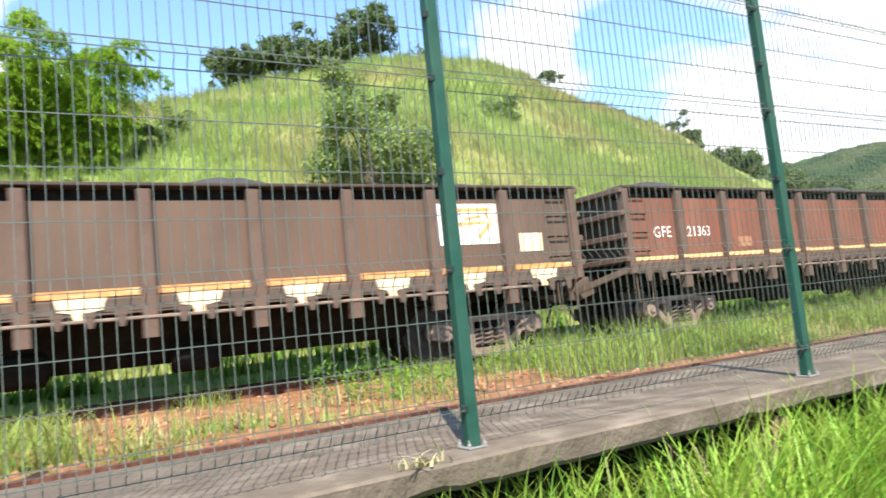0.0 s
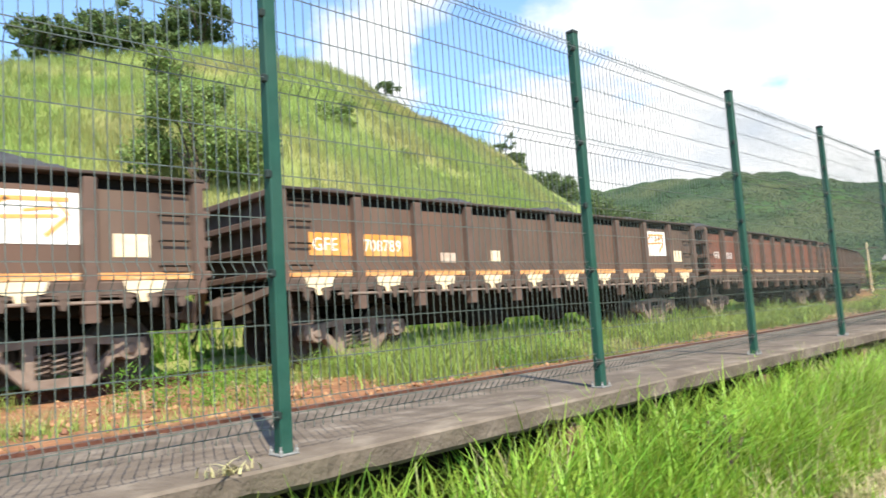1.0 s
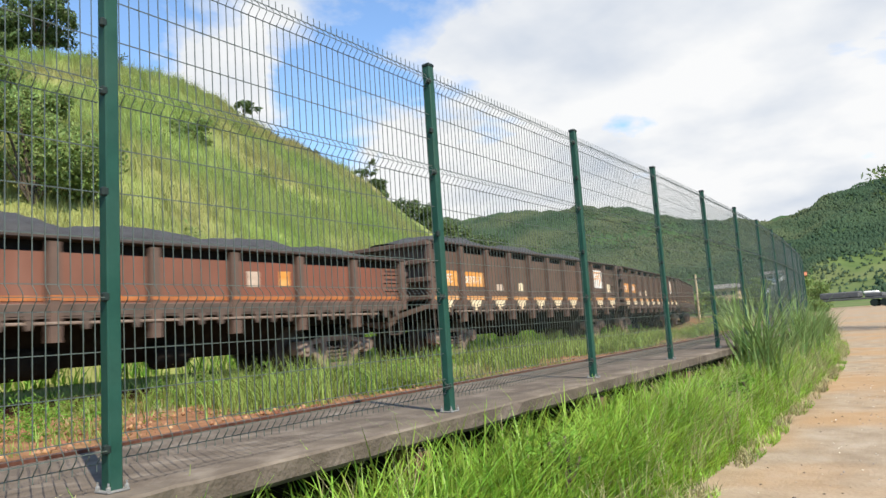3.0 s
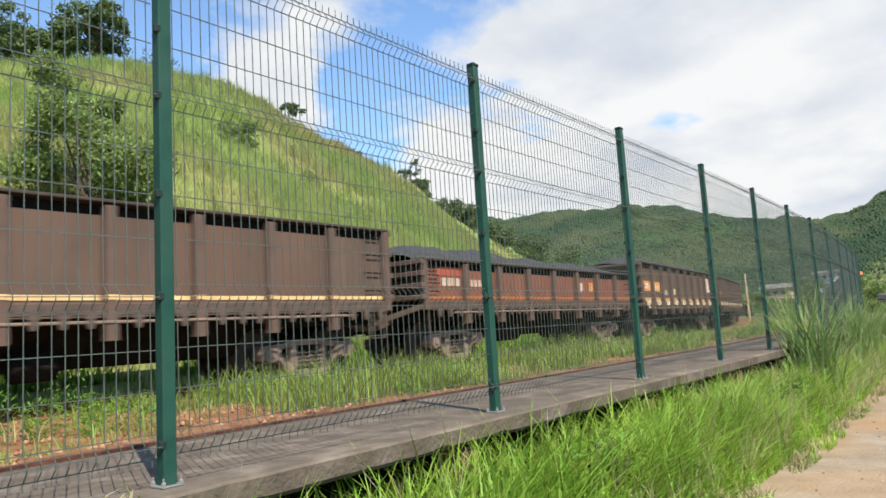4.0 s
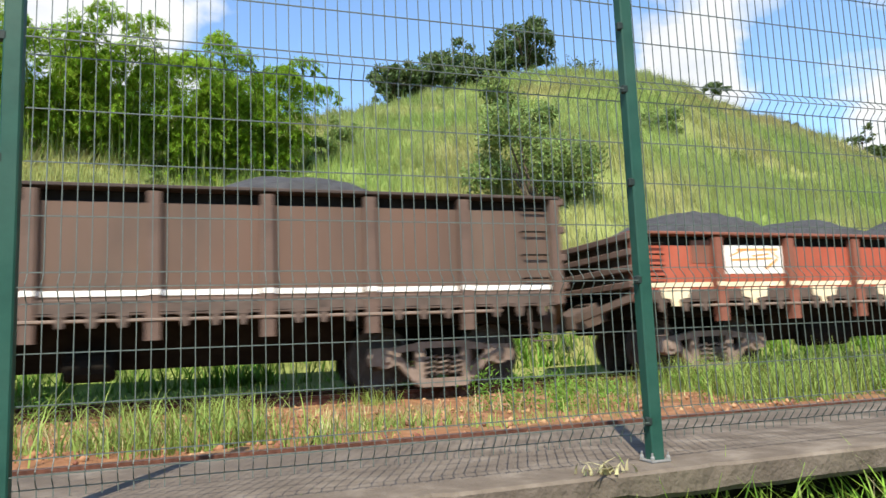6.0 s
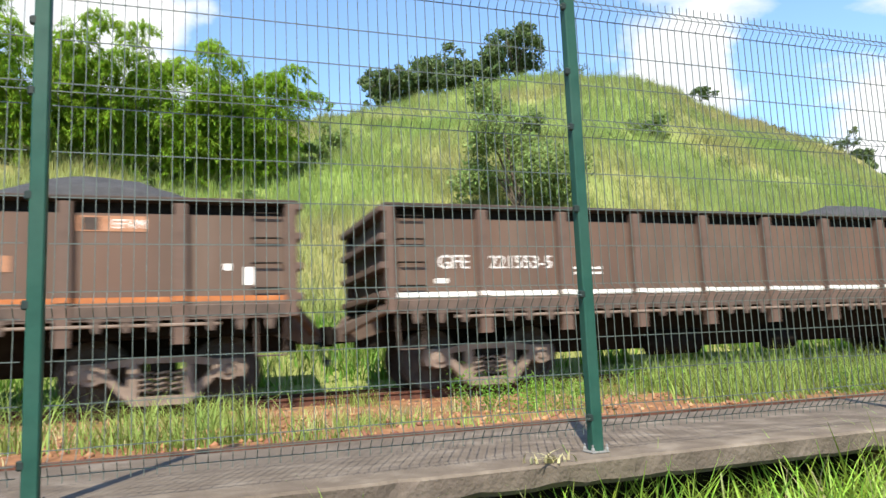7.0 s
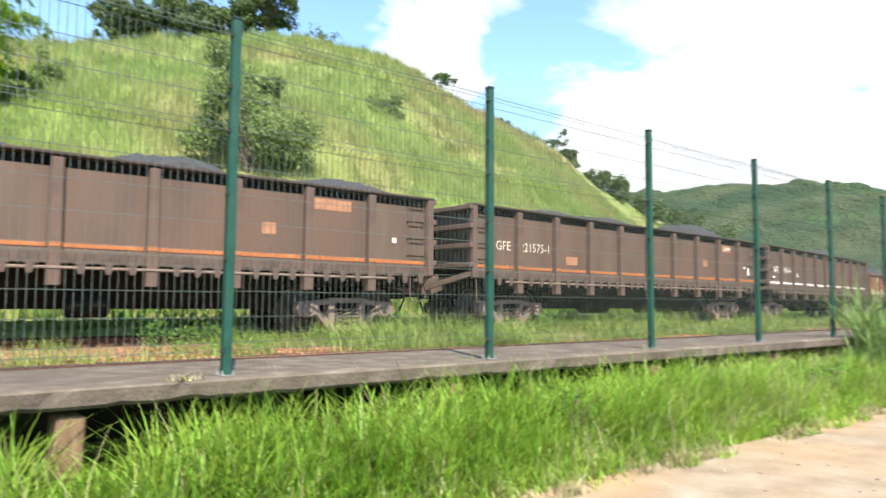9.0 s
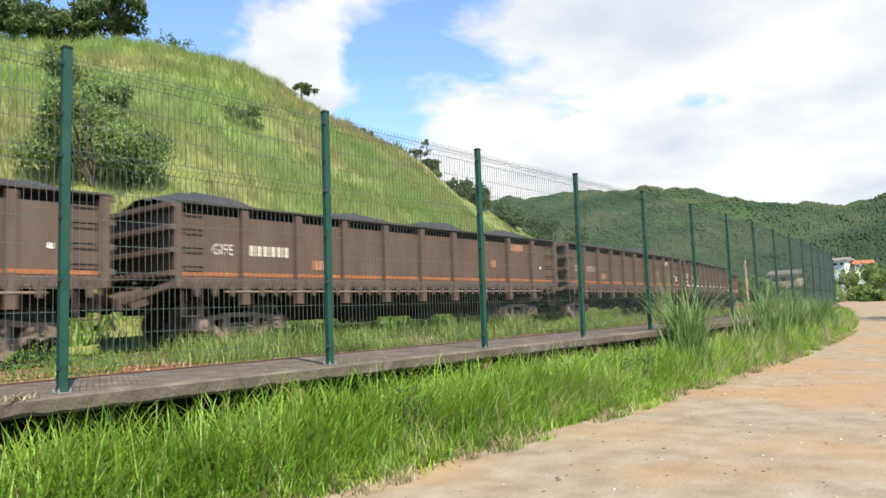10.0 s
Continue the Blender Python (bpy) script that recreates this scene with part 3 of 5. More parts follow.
LOW = dict(length=11.9, top=2.20, bays=8)
SILL_Z, HALF = 1.27, 1.40
meshes = {}


def cached(key, make):
    if key not in meshes:
        meshes[key] = make()
    return meshes[key]


def side_frame():
    """Cast side frame of a three-piece bogie, in the plane of x and z, wheel centres at x = +-0.84."""
    mb = MB()
    w = 0.84
    # built as convex strips so that the arch stays open
    mb.prism([(-w - 0.24, 0.50), (-w - 0.20, 0.64), (-w + 0.20, 0.65), (-w + 0.20, 0.40), (-w - 0.20, 0.40)], -0.09, 0.09)
    mb.prism([(w + 0.24, 0.50), (w + 0.20, 0.40), (w - 0.20, 0.40), (w - 0.20, 0.65), (w + 0.20, 0.64)], -0.09, 0.09)
    for sgn in (-1, 1):
        mb.prism([(sgn * (w - 0.20), 0.52), (sgn * (w - 0.20), 0.38), (sgn * 0.38, 0.10), (sgn * 0.30, 0.22)], -0.075, 0.075)
        mb.prism([(sgn * (w - 0.20), 0.66), (sgn * (w - 0.20), 0.57), (sgn * 0.34, 0.60), (sgn * 0.34, 0.70)], -0.07, 0.07)
        mb.prism([(sgn * 0.40, 0.70), (sgn * 0.28, 0.70), (sgn * 0.28, 0.12), (sgn * 0.40, 0.12)], -0.08, 0.08)
    mb.prism([(-0.42, 0.20), (0.42, 0.20), (0.34, 0.08), (-0.34, 0.08)], -0.10, 0.10)
    mb.prism([(-0.36, 0.71), (0.36, 0.71), (0.34, 0.62), (-0.34, 0.62)], -0.07, 0.07)
    for x in (-w, w):
        mb.lathe([(0.14, -0.115), (0.15, 0.05)], pose(x, 0, 0.50), 12)
        mb.lathe([(0.06, -0.150), (0.09, -0.110)], pose(x, 0, 0.50), 8)
    return mb.mesh("side_frame", M["bogie_steel"])


def wheelset_mesh():
    mb = MB()
    for s in (-1, 1):
        y = 0.50 * s
        pr = [(0.10, y - 0.09), (0.16, y - 0.075), (0.17, y - 0.03), (0.36, y - 0.03), (0.37, y - 0.065), (RADIUS, y - 0.065), (RADIUS, y + 0.045),
              (RADIUS + (0.028 if s < 0 else 0), y + 0.065), (0.37, y + 0.065), (0.36, y + 0.02), (0.17, y + 0.02), (0.16, y + 0.09), (0.10, y + 0.09)]
        if s > 0:
            pr = [(r, -yy) for r, yy in reversed([(r, -(yy - y) - y) for r, yy in [(0.10, y - 0.09), (0.16, y - 0.075), (0.17, y - 0.03), (0.36, y - 0.03), (0.37, y - 0.065),
                  (RADIUS + 0.028, y - 0.065), (RADIUS, y - 0.045), (RADIUS, y + 0.065), (0.37, y + 0.065), (0.36, y + 0.02), (0.17, y + 0.02), (0.16, y + 0.09), (0.10, y + 0.09)]])]
        mb.lathe(pr, None, 24)
    mb.lathe([(0.075, -0.92), (0.075, 0.92)], None, 10)
    return mb.mesh("wheelset", M["wheel_steel"])


def spring_mesh():
    turns = [(0.075 * math.cos(a), 0.055 * math.sin(a), 0.20 + 0.034 * a / math.pi) for a in np.arange(0, 2 * math.pi * 4.2, math.pi / 4)]
    return MB().tube(turns, 0.016, 4).mesh("spring", M["bogie_steel"])


def add_bogie(wagon, x):
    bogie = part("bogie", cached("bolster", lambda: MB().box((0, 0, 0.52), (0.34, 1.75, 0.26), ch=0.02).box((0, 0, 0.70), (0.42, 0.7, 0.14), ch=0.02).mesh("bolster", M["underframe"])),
                 wagon, "grey-brown cast steel bogie", pose(x, 0, 0))
    for s in (-1, 1):
        part("side_frame", cached("side_frame", side_frame), bogie, "", pose(0, 0.83 * s, -0.04, 0, 0, 0 if s < 0 else 180))
        for dx in (-0.19, 0.0, 0.19):
            for dy in (-0.05, 0.07):
                part("spring", cached("spring", spring_mesh), bogie, "", pose(dx, s * (0.83 - dy), 0))
    sets = []
    for dx in (-0.84, 0.84):
        sets.append((part("wheelset", cached("wheelset", wheelset_mesh), bogie, "", pose(dx, 0, RADIUS)), dx))
    return sets


def load_mesh(length, top, heaps, seed):
    """The heaped load: ridges of fines over the rim."""
    L, W = length - 0.25, 2 * HALF - 0.60
    nx, ny = 64, 14
    xs, ys = np.linspace(-L / 2, L / 2, nx), np.linspace(-W / 2, W / 2, ny)
    X, Y = np.meshgrid(xs, ys, indexing="ij")
    Z = np.full_like(X, top - 0.14)
    for cx, h, w in heaps:
        d = np.hypot((X - cx) / w, Y / (W * 0.62))
        Z = np.maximum(Z, top - 0.14 + (h + 0.14) * np.clip(1.15 - d, 0, 0.80) / 0.80)
    Z += 0.02 * lumps(X, Y, 0.22, seed) + 0.012 * lumps(X, Y, 0.07, seed + 2)
    Z = np.where(np.abs(Y) > W / 2 - 0.02, np.minimum(Z, top - 0.08), Z)
    i = np.arange(nx * ny).reshape(nx, ny)
    f = np.stack([i[:-1, :-1], i[1:, :-1], i[1:, 1:], i[:-1, 1:]], -1).reshape(-1, 4)
    me = array_mesh("load", np.stack([X, Y, Z], -1).reshape(-1, 3), f, M["coal"])
    me.shade_smooth()
    return me


def text_mesh(words, size, mat):
    cu = bpy.data.curves.new("writing", "FONT")
    cu.body, cu.size, cu.extrude, cu.resolution_u = words, size, 0.0015, 2
    tmp = bpy.data.objects.new("writing", cu)
    me = bpy.data.meshes.new_from_object(tmp)
    bpy.data.objects.remove(tmp)
    bpy.data.curves.remove(cu)
    me.materials.clear()
    me.materials.append(mat)
    return me


def make_wagon(spec, body_paint, stake_paint, band, heaps, brackets, seed, label):
    L, top, bays = spec["length"], spec["top"], spec["bays"]
    half = L / 2
    key = (L, body_paint)
    wagon = tagged(new("ore_wagon"), label, "railway wagon", "wagons of the train")
    bay = (L - 0.3) / bays
    stakes = [-half + 0.15 + bay * (i + 1) for i in range(bays - 1)]
    for s in (-1, 1):
        part("side_wall", cached(("side", key), lambda: MB().box((0, 0, (SILL_Z + top - 0.20) / 2), (L - 0.04, 0.05, top - SILL_Z - 0.20), ch=0.01).mesh("side_wall", M[body_paint])),
             wagon, "", pose(0, s * (HALF - 0.16), 0))
        # recessed strip whose colour holds the shade under the top chord
        part("rim_shade_strip", cached(("strip", L, top), lambda: MB().box((0, 0, top - 0.13), (L - 0.08, 0.03, 0.20)).mesh("rim_shade_strip", M["rim_shade"])),
             wagon, "recessed strip below the rim, near black for the rim's shade", pose(0, s * (HALF - 0.27), 0))
        part("top_chord", cached(("chord", key), lambda: MB().box((0, 0, top - 0.024), (L + 0.04, 0.258, 0.048), ch=0.010).mesh("top_chord", M["chord_dark" if stake_paint == "stake_brown" else stake_paint])),
             wagon, "", pose(0, s * (HALF - 0.135), 0))
        part("side_sill", cached(("sill", L, stake_paint), lambda: MB().box((0, 0, SILL_Z - 0.045), (L, 0.10, 0.17), ch=0.012).box((0, -0.02, SILL_Z - 0.14), (L, 0.10, 0.02)).mesh("side_sill", M["sill"])),
             wagon, "", pose(0, s * (HALF - 0.10), 0, 0, 0, 0 if s < 0 else 180))
        for x in stakes:
            st = cached(("stake", top, stake_paint), lambda: MB().prism([(-0.075, top - 0.08), (0.075, top - 0.08), (0.085, SILL_Z), (0.085, SILL_Z - 0.46), (-0.085, SILL_Z - 0.46), (-0.085, SILL_Z)], -0.09, 0.04).mesh("stake", M[stake_paint]))
            part("stake", st, wagon, "", pose(x, s * (HALF - 0.10), 0, 0, 0, 0 if s < 0 else 180))
    # painted band along the foot of the side, bay by bay
    edges = [-half + 0.02] + stakes + [half - 0.02]
    for a, b in zip(edges, edges[1:]):
        w = b - a - 0.19
        part("painted_band", cached(("band", round(w, 3), band), lambda: MB().box((0, 0, 0), (w, 0.008, 0.092 if band == "worn_band" else 0.070)).mesh("painted_band", M[band])), wagon, "", pose((a + b) / 2, -(HALF - 0.135) - 0.005, SILL_Z + 0.115))
    for x in stakes if band != "worn_band" else ():
        part("painted_band", cached(("stake_band", band), lambda: MB().box((0, 0, 0), (0.155, 0.006, 0.066)).mesh("painted_band", M[band])), wagon, "", pose(x, -(HALF - 0.007), SILL_Z + 0.115))
    # ends with ribs, corner posts and steps
    for s in (-1, 1):
        m = pose(s * (half - 0.03), 0, 0, 0, 0, 0 if s > 0 else 180)
        part("end_wall", cached(("end", key), lambda: MB().box((-0.10, 0, (SILL_Z + top) / 2), (0.05, 2 * HALF - 0.12, top - SILL_Z - 0.1), ch=0.01).mesh("end_wall", M["sill"])), wagon, "", m)
        for i in range(4):
            z = SILL_Z + 0.12 + (top - SILL_Z - 0.20) * i / 3
            part("end_rib", cached("end_rib", lambda: MB().box((0, 0, 0), (0.20, 2 * HALF - 0.04, 0.10), ch=0.012).mesh("end_rib", M["stake_brown"])), wagon, "", pose(s * (half - 0.02), 0, z))
        for y in (-1, 1):
            part("corner_post", cached(("corner", key), lambda: MB().box((0, 0, (SILL_Z + top) / 2 - 0.1), (0.14, 0.14, top - SILL_Z + 0.1), ch=0.015).mesh("corner_post", M[stake_paint])), wagon, "", pose(s * (half - 0.07), y * (HALF - 0.08), 0))
        # sloping end platform down to the drawgear
        part("end_brace", cached("end_brace", lambda: MB().prism([(-0.35, 1.20), (0.02, 1.20), (0.50, 0.98), (0.50, 0.78), (0.30, 0.76), (-0.35, 0.95)], -0.30, 0.30).mesh("end_brace", M["sill"])), wagon, "", m)
        for y in (-1, 1):
            v = [(0, y * (HALF - 0.10), SILL_Z - 0.06), (0.42, y * 0.34, 0.92)]
            part("end_strut", cached(("end_strut", y), lambda: MB().tube(v, 0.075, 4).mesh("end_strut", M["sill"])), wagon, "", m)
        part("coupler", cached("coupler", lambda: MB().box((0.50, 0, 0.86), (0.34, 0.20, 0.22), ch=0.02).box((0.62, 0.05, 0.86), (0.14, 0.30, 0.30), ch=0.03).mesh("coupler", M["underframe"])), wagon, "", m)
        hose = [(0.45, -0.30, 0.80), (0.52, -0.36, 0.55), (0.60, -0.34, 0.42), (0.66, -0.25, 0.50)]
        part("brake_hose", cached("hose", lambda: MB().tube(hose, 0.022, 6).mesh("brake_hose", M["black_plastic"])), wagon, "", m)
        for i in range(4):
            z = SILL_Z + 0.24 + (top - SILL_Z - 0.42) * i / 3
            part("grab_rung", cached("rung", lambda: MB().tube([(-0.19, 0, 0), (-0.19, -0.07, 0), (0.19, -0.07, 0), (0.19, 0, 0)], 0.013, 6).mesh("grab_rung", M["underframe"])), wagon, "", pose(s * (half - 0.40), -(HALF - 0.14), z))
        part("step_iron", cached("step_iron", lambda: MB().tube([(-0.20, 0, SILL_Z - 0.1), (-0.18, 0, 0.62), (0.18, 0, 0.62), (0.20, 0, SILL_Z - 0.1)], 0.018, 6).mesh("step_iron", M["sill"])), wagon, "", pose(s * (half - 0.35), -(HALF - 0.08), 0))
    # floor, centre sill and door gear below, near black for the shade there
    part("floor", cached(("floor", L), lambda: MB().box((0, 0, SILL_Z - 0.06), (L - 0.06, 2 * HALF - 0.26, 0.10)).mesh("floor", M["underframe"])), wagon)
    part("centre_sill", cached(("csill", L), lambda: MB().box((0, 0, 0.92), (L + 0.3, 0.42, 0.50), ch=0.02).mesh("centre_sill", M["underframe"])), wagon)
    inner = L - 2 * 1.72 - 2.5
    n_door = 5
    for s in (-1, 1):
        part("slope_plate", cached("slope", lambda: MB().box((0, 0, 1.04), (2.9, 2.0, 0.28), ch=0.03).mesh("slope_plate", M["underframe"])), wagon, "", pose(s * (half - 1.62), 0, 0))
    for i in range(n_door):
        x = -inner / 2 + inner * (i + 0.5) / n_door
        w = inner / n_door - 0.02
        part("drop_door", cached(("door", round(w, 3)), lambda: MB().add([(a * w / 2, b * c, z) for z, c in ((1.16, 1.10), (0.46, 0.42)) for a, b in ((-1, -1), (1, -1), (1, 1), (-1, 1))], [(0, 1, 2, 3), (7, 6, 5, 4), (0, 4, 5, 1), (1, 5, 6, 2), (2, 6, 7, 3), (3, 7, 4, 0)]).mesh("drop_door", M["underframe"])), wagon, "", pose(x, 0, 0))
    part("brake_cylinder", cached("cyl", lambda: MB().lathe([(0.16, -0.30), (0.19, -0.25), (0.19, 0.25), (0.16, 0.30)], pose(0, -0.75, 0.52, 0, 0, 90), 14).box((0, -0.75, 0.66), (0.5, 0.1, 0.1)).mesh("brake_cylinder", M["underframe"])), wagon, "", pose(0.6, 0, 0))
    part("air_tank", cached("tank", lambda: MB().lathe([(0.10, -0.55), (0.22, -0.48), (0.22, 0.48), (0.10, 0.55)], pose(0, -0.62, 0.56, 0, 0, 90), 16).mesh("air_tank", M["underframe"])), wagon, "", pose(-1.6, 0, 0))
    part("operating_shaft", cached(("shaft", L), lambda: MB().tube([(-half + 1.0, 0, 0), (half - 1.0, 0, 0)], 0.022, 6).mesh("operating_shaft", M["bogie_steel"])), wagon, "", pose(0, -(HALF - 0.012), SILL_Z - 0.215))
    rnd = random.Random(seed)
    hook = cached("hook", lambda: MB().prism([(-0.05, 0), (0.05, 0), (0.055, -0.10), (0.03, -0.17), (-0.03, -0.17), (-0.055, -0.10)], -0.025, 0.025).box((0, 0.0, -0.01), (0.16, 0.06, 0.05)).mesh("shaft_bracket", M["sill"]))
    for i, (a, b) in enumerate(zip(edges, edges[1:])):
        for f in (0.27, 0.52, 0.77):
            x = a + (b - a) * f + rnd.uniform(-0.02, 0.02)
            part("shaft_bracket", hook, wagon, "", pose(x, -(HALF - 0.012), SILL_Z - 0.13))
        if brackets:
            plate = cached("bracket_plate", lambda: MB().prism([(-0.27, 0.07), (0.27, 0.07), (0.23, -0.07), (0.10, -0.09), (0.065, -0.20), (-0.065, -0.20), (-0.10, -0.09), (-0.23, -0.07)], -0.012, 0.012).mesh("bracket_plate", M["cream"]))
            part("bracket_plate", plate, wagon, "cream painted plate", pose((a + b) / 2 - 0.08, -(HALF - 0.035), SILL_Z - 0.02))
    part("load", load_mesh(L, top, heaps, seed), wagon, "dark grey heaped fines")
    sets = add_bogie(wagon, -half + 1.72) + add_bogie(wagon, half - 1.72)
    return wagon, sets


FACE = -(HALF - 0.135) - 0.006


def write(wagon, words, x, z, size=0.30, mat="letter_white", face=FACE):
    part("writing", text_mesh(words, size, M[mat]), wagon, "", pose(x, face, z, 90))


def plate(wagon, x, z, w, h, mat, name="painted_panel", face=FACE + 0.002, label=""):
    part(name, MB().box((0, 0, 0), (w, 0.006, h)).mesh(name, M[mat]), wagon, label, pose(x, face, z))


def bars(wagon, x, z, n, w, h, gap, mat="letter_white", face=FACE - 0.002):
    """Writing too worn to read, as plain bars."""
    for i in range(n):
        part("writing_bar", MB().box((0, 0, 0), (w, 0.005, h)).mesh("writing_bar", M[mat]), wagon, "", pose(x + i * (w + gap), face, z))


def logo(wagon, x, z, w, h):
    plate(wagon, x, z, w, h, "white_band", label="white panel with orange strokes")
    mb = MB()
    for x0, z0, x1, z1, t in ((-0.42, 0.10, -0.18, 0.34, 0.05), (-0.30, 0.34, 0.40, 0.36, 0.07), (-0.40, -0.02, 0.30, 0.04, 0.06), (0.28, 0.30, 0.40, 0.05, 0.05), (0.16, -0.35, 0.38, 0.02, 0.08), (-0.05, 0.12, 0.25, 0.20, 0.05)):
        d = Vector(((x1 - x0) * w, 0, (z1 - z0) * h))
        nrm = Vector((-d.z, 0, d.x)).normalized() * t * h * 0.6
        a, b = Vector((x0 * w, 0, z0 * h)), Vector((x1 * w, 0, z1 * h))
        mb.prism([((a + nrm).x, (a + nrm).z), ((b + nrm).x, (b + nrm).z), ((b - nrm).x, (b - nrm).z), ((a - nrm).x, (a - nrm).z)], -0.003, 0.003)
    part("emblem", mb.mesh("emblem", M["logo_orange"]), wagon, "", pose(x, FACE - 0.003, z))


HEAPS = {"low": [(-4.6, 0.42, 2.2), (-2.2, 0.46, 2.6), (0.4, 0.36, 2.6), (2.6, 0.34, 2.4), (4.6, 0.30, 1.8)], "red": [(-3.7, 0.50, 2.1), (-1.3, 0.42, 1.7), (2.1, 0.60, 2.1)],
         "f": [(-3.0, 0.26, 2.0), (4.2, 0.46, 1.9), (-0.6, 0.28, 2.2)], "b": [(-4, 0.36, 3.2), (0, 0.36, 3.4), (4, 0.34, 3.2)], "e": [(3.2, 0.40, 1.9), (-3.5, 0.18, 2.2), (0.2, 0.2, 2.0)], "d": []}


def heaps_for(seed, L, big):
    r = random.Random(seed)
    n = 4 if big < 0.5 else 3
    return [(-L / 2 + L * (i + 0.5) / n + r.uniform(-0.5, 0.5), big * r.uniform(0.7, 1.0), r.uniform(1.5, 2.1)) for i in range(n)]


# right-hand end of each wagon along the track at the start of the clip
TRAIN = []
LIST = [
    ("ahead_c", HIGH, "brown_paint", "stake_brown", "yellow_band", 0.05, True),
    ("ahead_b", HIGH, "brown_paint", "stake_brown", "yellow_band", 0.05, True),
    ("ahead_a", HIGH, "rust_paint", "stake_brown", "yellow_band", 0.05, False),
    ("p", HIGH, "rust_paint", "stake_brown", "yellow_band", 0.30, False),
    ("a", HIGH, "brown_paint", "stake_brown", "worn_band", 0.32, True),
    ("b", HIGH, "brown_paint", "stake_brown", "worn_band", 0.40, True),
    ("low", LOW, "rust_paint", "stake_brown", "orange_band", 0.48, False),
    ("d", HIGH, "brown_paint", "stake_brown", "yellow_band", 0.0, False),
    ("red", LOW, "red_paint", "stake_red", "cream", 0.62, True),
    ("e", HIGH, "brown_paint", "stake_brown", "white_band", 0.30, False),
    ("f", HIGH, "brown_paint", "stake_brown", "orange_band", 0.50, False),
    ("g", HIGH, "brown_paint", "stake_brown", "orange_band", 0.38, False),
    ("h", HIGH, "brown_paint", "stake_brown", "orange_band", 0.34, False),
]
LABELS = {"brown_paint": "dusty brown steel ore wagon rolling on the track", "rust_paint": "rust-red brown steel ore wagon rolling on the track",
          "red_paint": "low red steel ore wagon heaped with dark fines"}
GAP = 1.27
right_a = 6.49
front = right_a + 4 * (HIGH["length"] + GAP)
for i, (name, spec, bp, sp, band, heap, br) in enumerate(LIST):
    text = LABELS[bp]
    if bp != "red_paint":
        text += {"orange_band": ", orange band", "worn_band": ", worn cream band", "yellow_band": ", yellow band", "white_band": ", white band", "cream": ""}[band]
    w, sets = make_wagon(spec, bp, sp, band, HEAPS.get(name, None) if name in HEAPS else heaps_for(i + 3, spec["length"], heap), br, i, text)
    TRAIN.append((name, w, sets, front - spec["length"] / 2))
    front -= spec["length"] + GAP

by_name = {n: w for n, w, _, _ in TRAIN}
ZW = 1.80
for n in ("a", "b", "ahead_b", "ahead_c"):
    w = by_name[n]
    plate(w, -5.86, ZW + 0.05, 0.82, 0.36, "orange_plate")
    plate(w, -4.69, ZW + 0.05, 1.14, 0.36, "orange_plate")
    logo(w, 4.70, 2.10, 1.14, 0.64)
    plate(w, 5.90, 1.78, 0.46, 0.30, "cream")
    plate(w, -3.2, 1.66, 0.40, 0.18, "letter_faded")
    plate(w, -1.85, 1.70, 0.28, 0.22, "cream")
write(by_name["a"], "GFE", -6.22, ZW - 0.05, 0.29, face=FACE - 0.003)
write(by_name["a"], "708789", -5.20, ZW - 0.05, 0.28, face=FACE - 0.003)
write(by_name["b"], "GFE", -6.22, ZW - 0.05, 0.29, face=FACE - 0.003)
write(by_name["b"], "708771-3", -5.22, ZW - 0.05, 0.25, face=FACE - 0.003)
for n, words, mat in (("p", "221363", "letter_white"), ("e", "221553-5", "letter_white"), ("f", "221575-1", "letter_worn")):
    write(by_name[n], "GFE", -6.05, ZW - 0.04, 0.29, mat)
    write(by_name[n], words, -5.24, ZW - 0.04, 0.28, mat)
for n in ("d", "g", "h", "ahead_a"):
    tone = "letter_worn" if n in "dg" else "letter_faded"
    write(by_name[n], "GFE", -6.05, ZW - 0.04, 0.29, tone)
    bars(by_name[n], -5.14, ZW + 0.06, 6, 0.12, 0.20, 0.05, tone)
bars(by_name["low"], -5.1, 1.72, 3, 0.20, 0.17, 0.05, "letter_faded")
bars(by_name["low"], -4.0, 1.71, 6, 0.12, 0.15, 0.04, "letter_faded")
for n in ("p", "d", "f", "g", "h"):
    plate(by_name[n], -3.35, 1.62, 0.44, 0.20, "mark_rust")
bars(by_name["e"], -3.75, 1.76, 4, 0.10, 0.035, 0.03)
bars(by_name["e"], -3.75, 1.68, 4, 0.10, 0.035, 0.03)
plate(by_name["e"], -6.0, 1.58, 0.20, 0.07, "letter_white", "chalk_mark")
for n in ("f", "g", "h"):
    w = by_name[n]
    plate(w, 4.55, 2.36, 0.80, 0.20, "mark_rust")
    plate(w, 3.30, 1.85, 0.26, 0.20, "mark_rust")
    plate(w, 5.95, 1.80, 0.09, 0.09, "letter_white", "reflector")
write(by_name["f"], "EFVM", 4.55, 2.30, 0.17, face=FACE - 0.003)
plate(by_name["f"], 4.30, 2.36, 0.20, 0.16, "chord_dark", "badge", FACE - 0.002)
plate(by_name["f"], 6.22, 1.68, 0.12, 0.24, "letter_white", "chalk_mark")
w = by_name["red"]
logo(w, -3.55, 1.78, 1.22, 0.46)
plate(w, 0.45, 1.76, 0.18, 0.20, "orange_plate")
plate(w, 0.78, 1.80, 0.32, 0.32, "letter_faded")
plate(w, 2.20, 1.84, 0.24, 0.34, "letter_faded")
plate(w, 3.62, 1.90, 0.44, 0.16, "white_band")
plate(w, 3.62, 1.66, 1.00, 0.16, "white_band")
plate(w, 4.80, 1.86, 0.50, 0.16, "orange_plate")
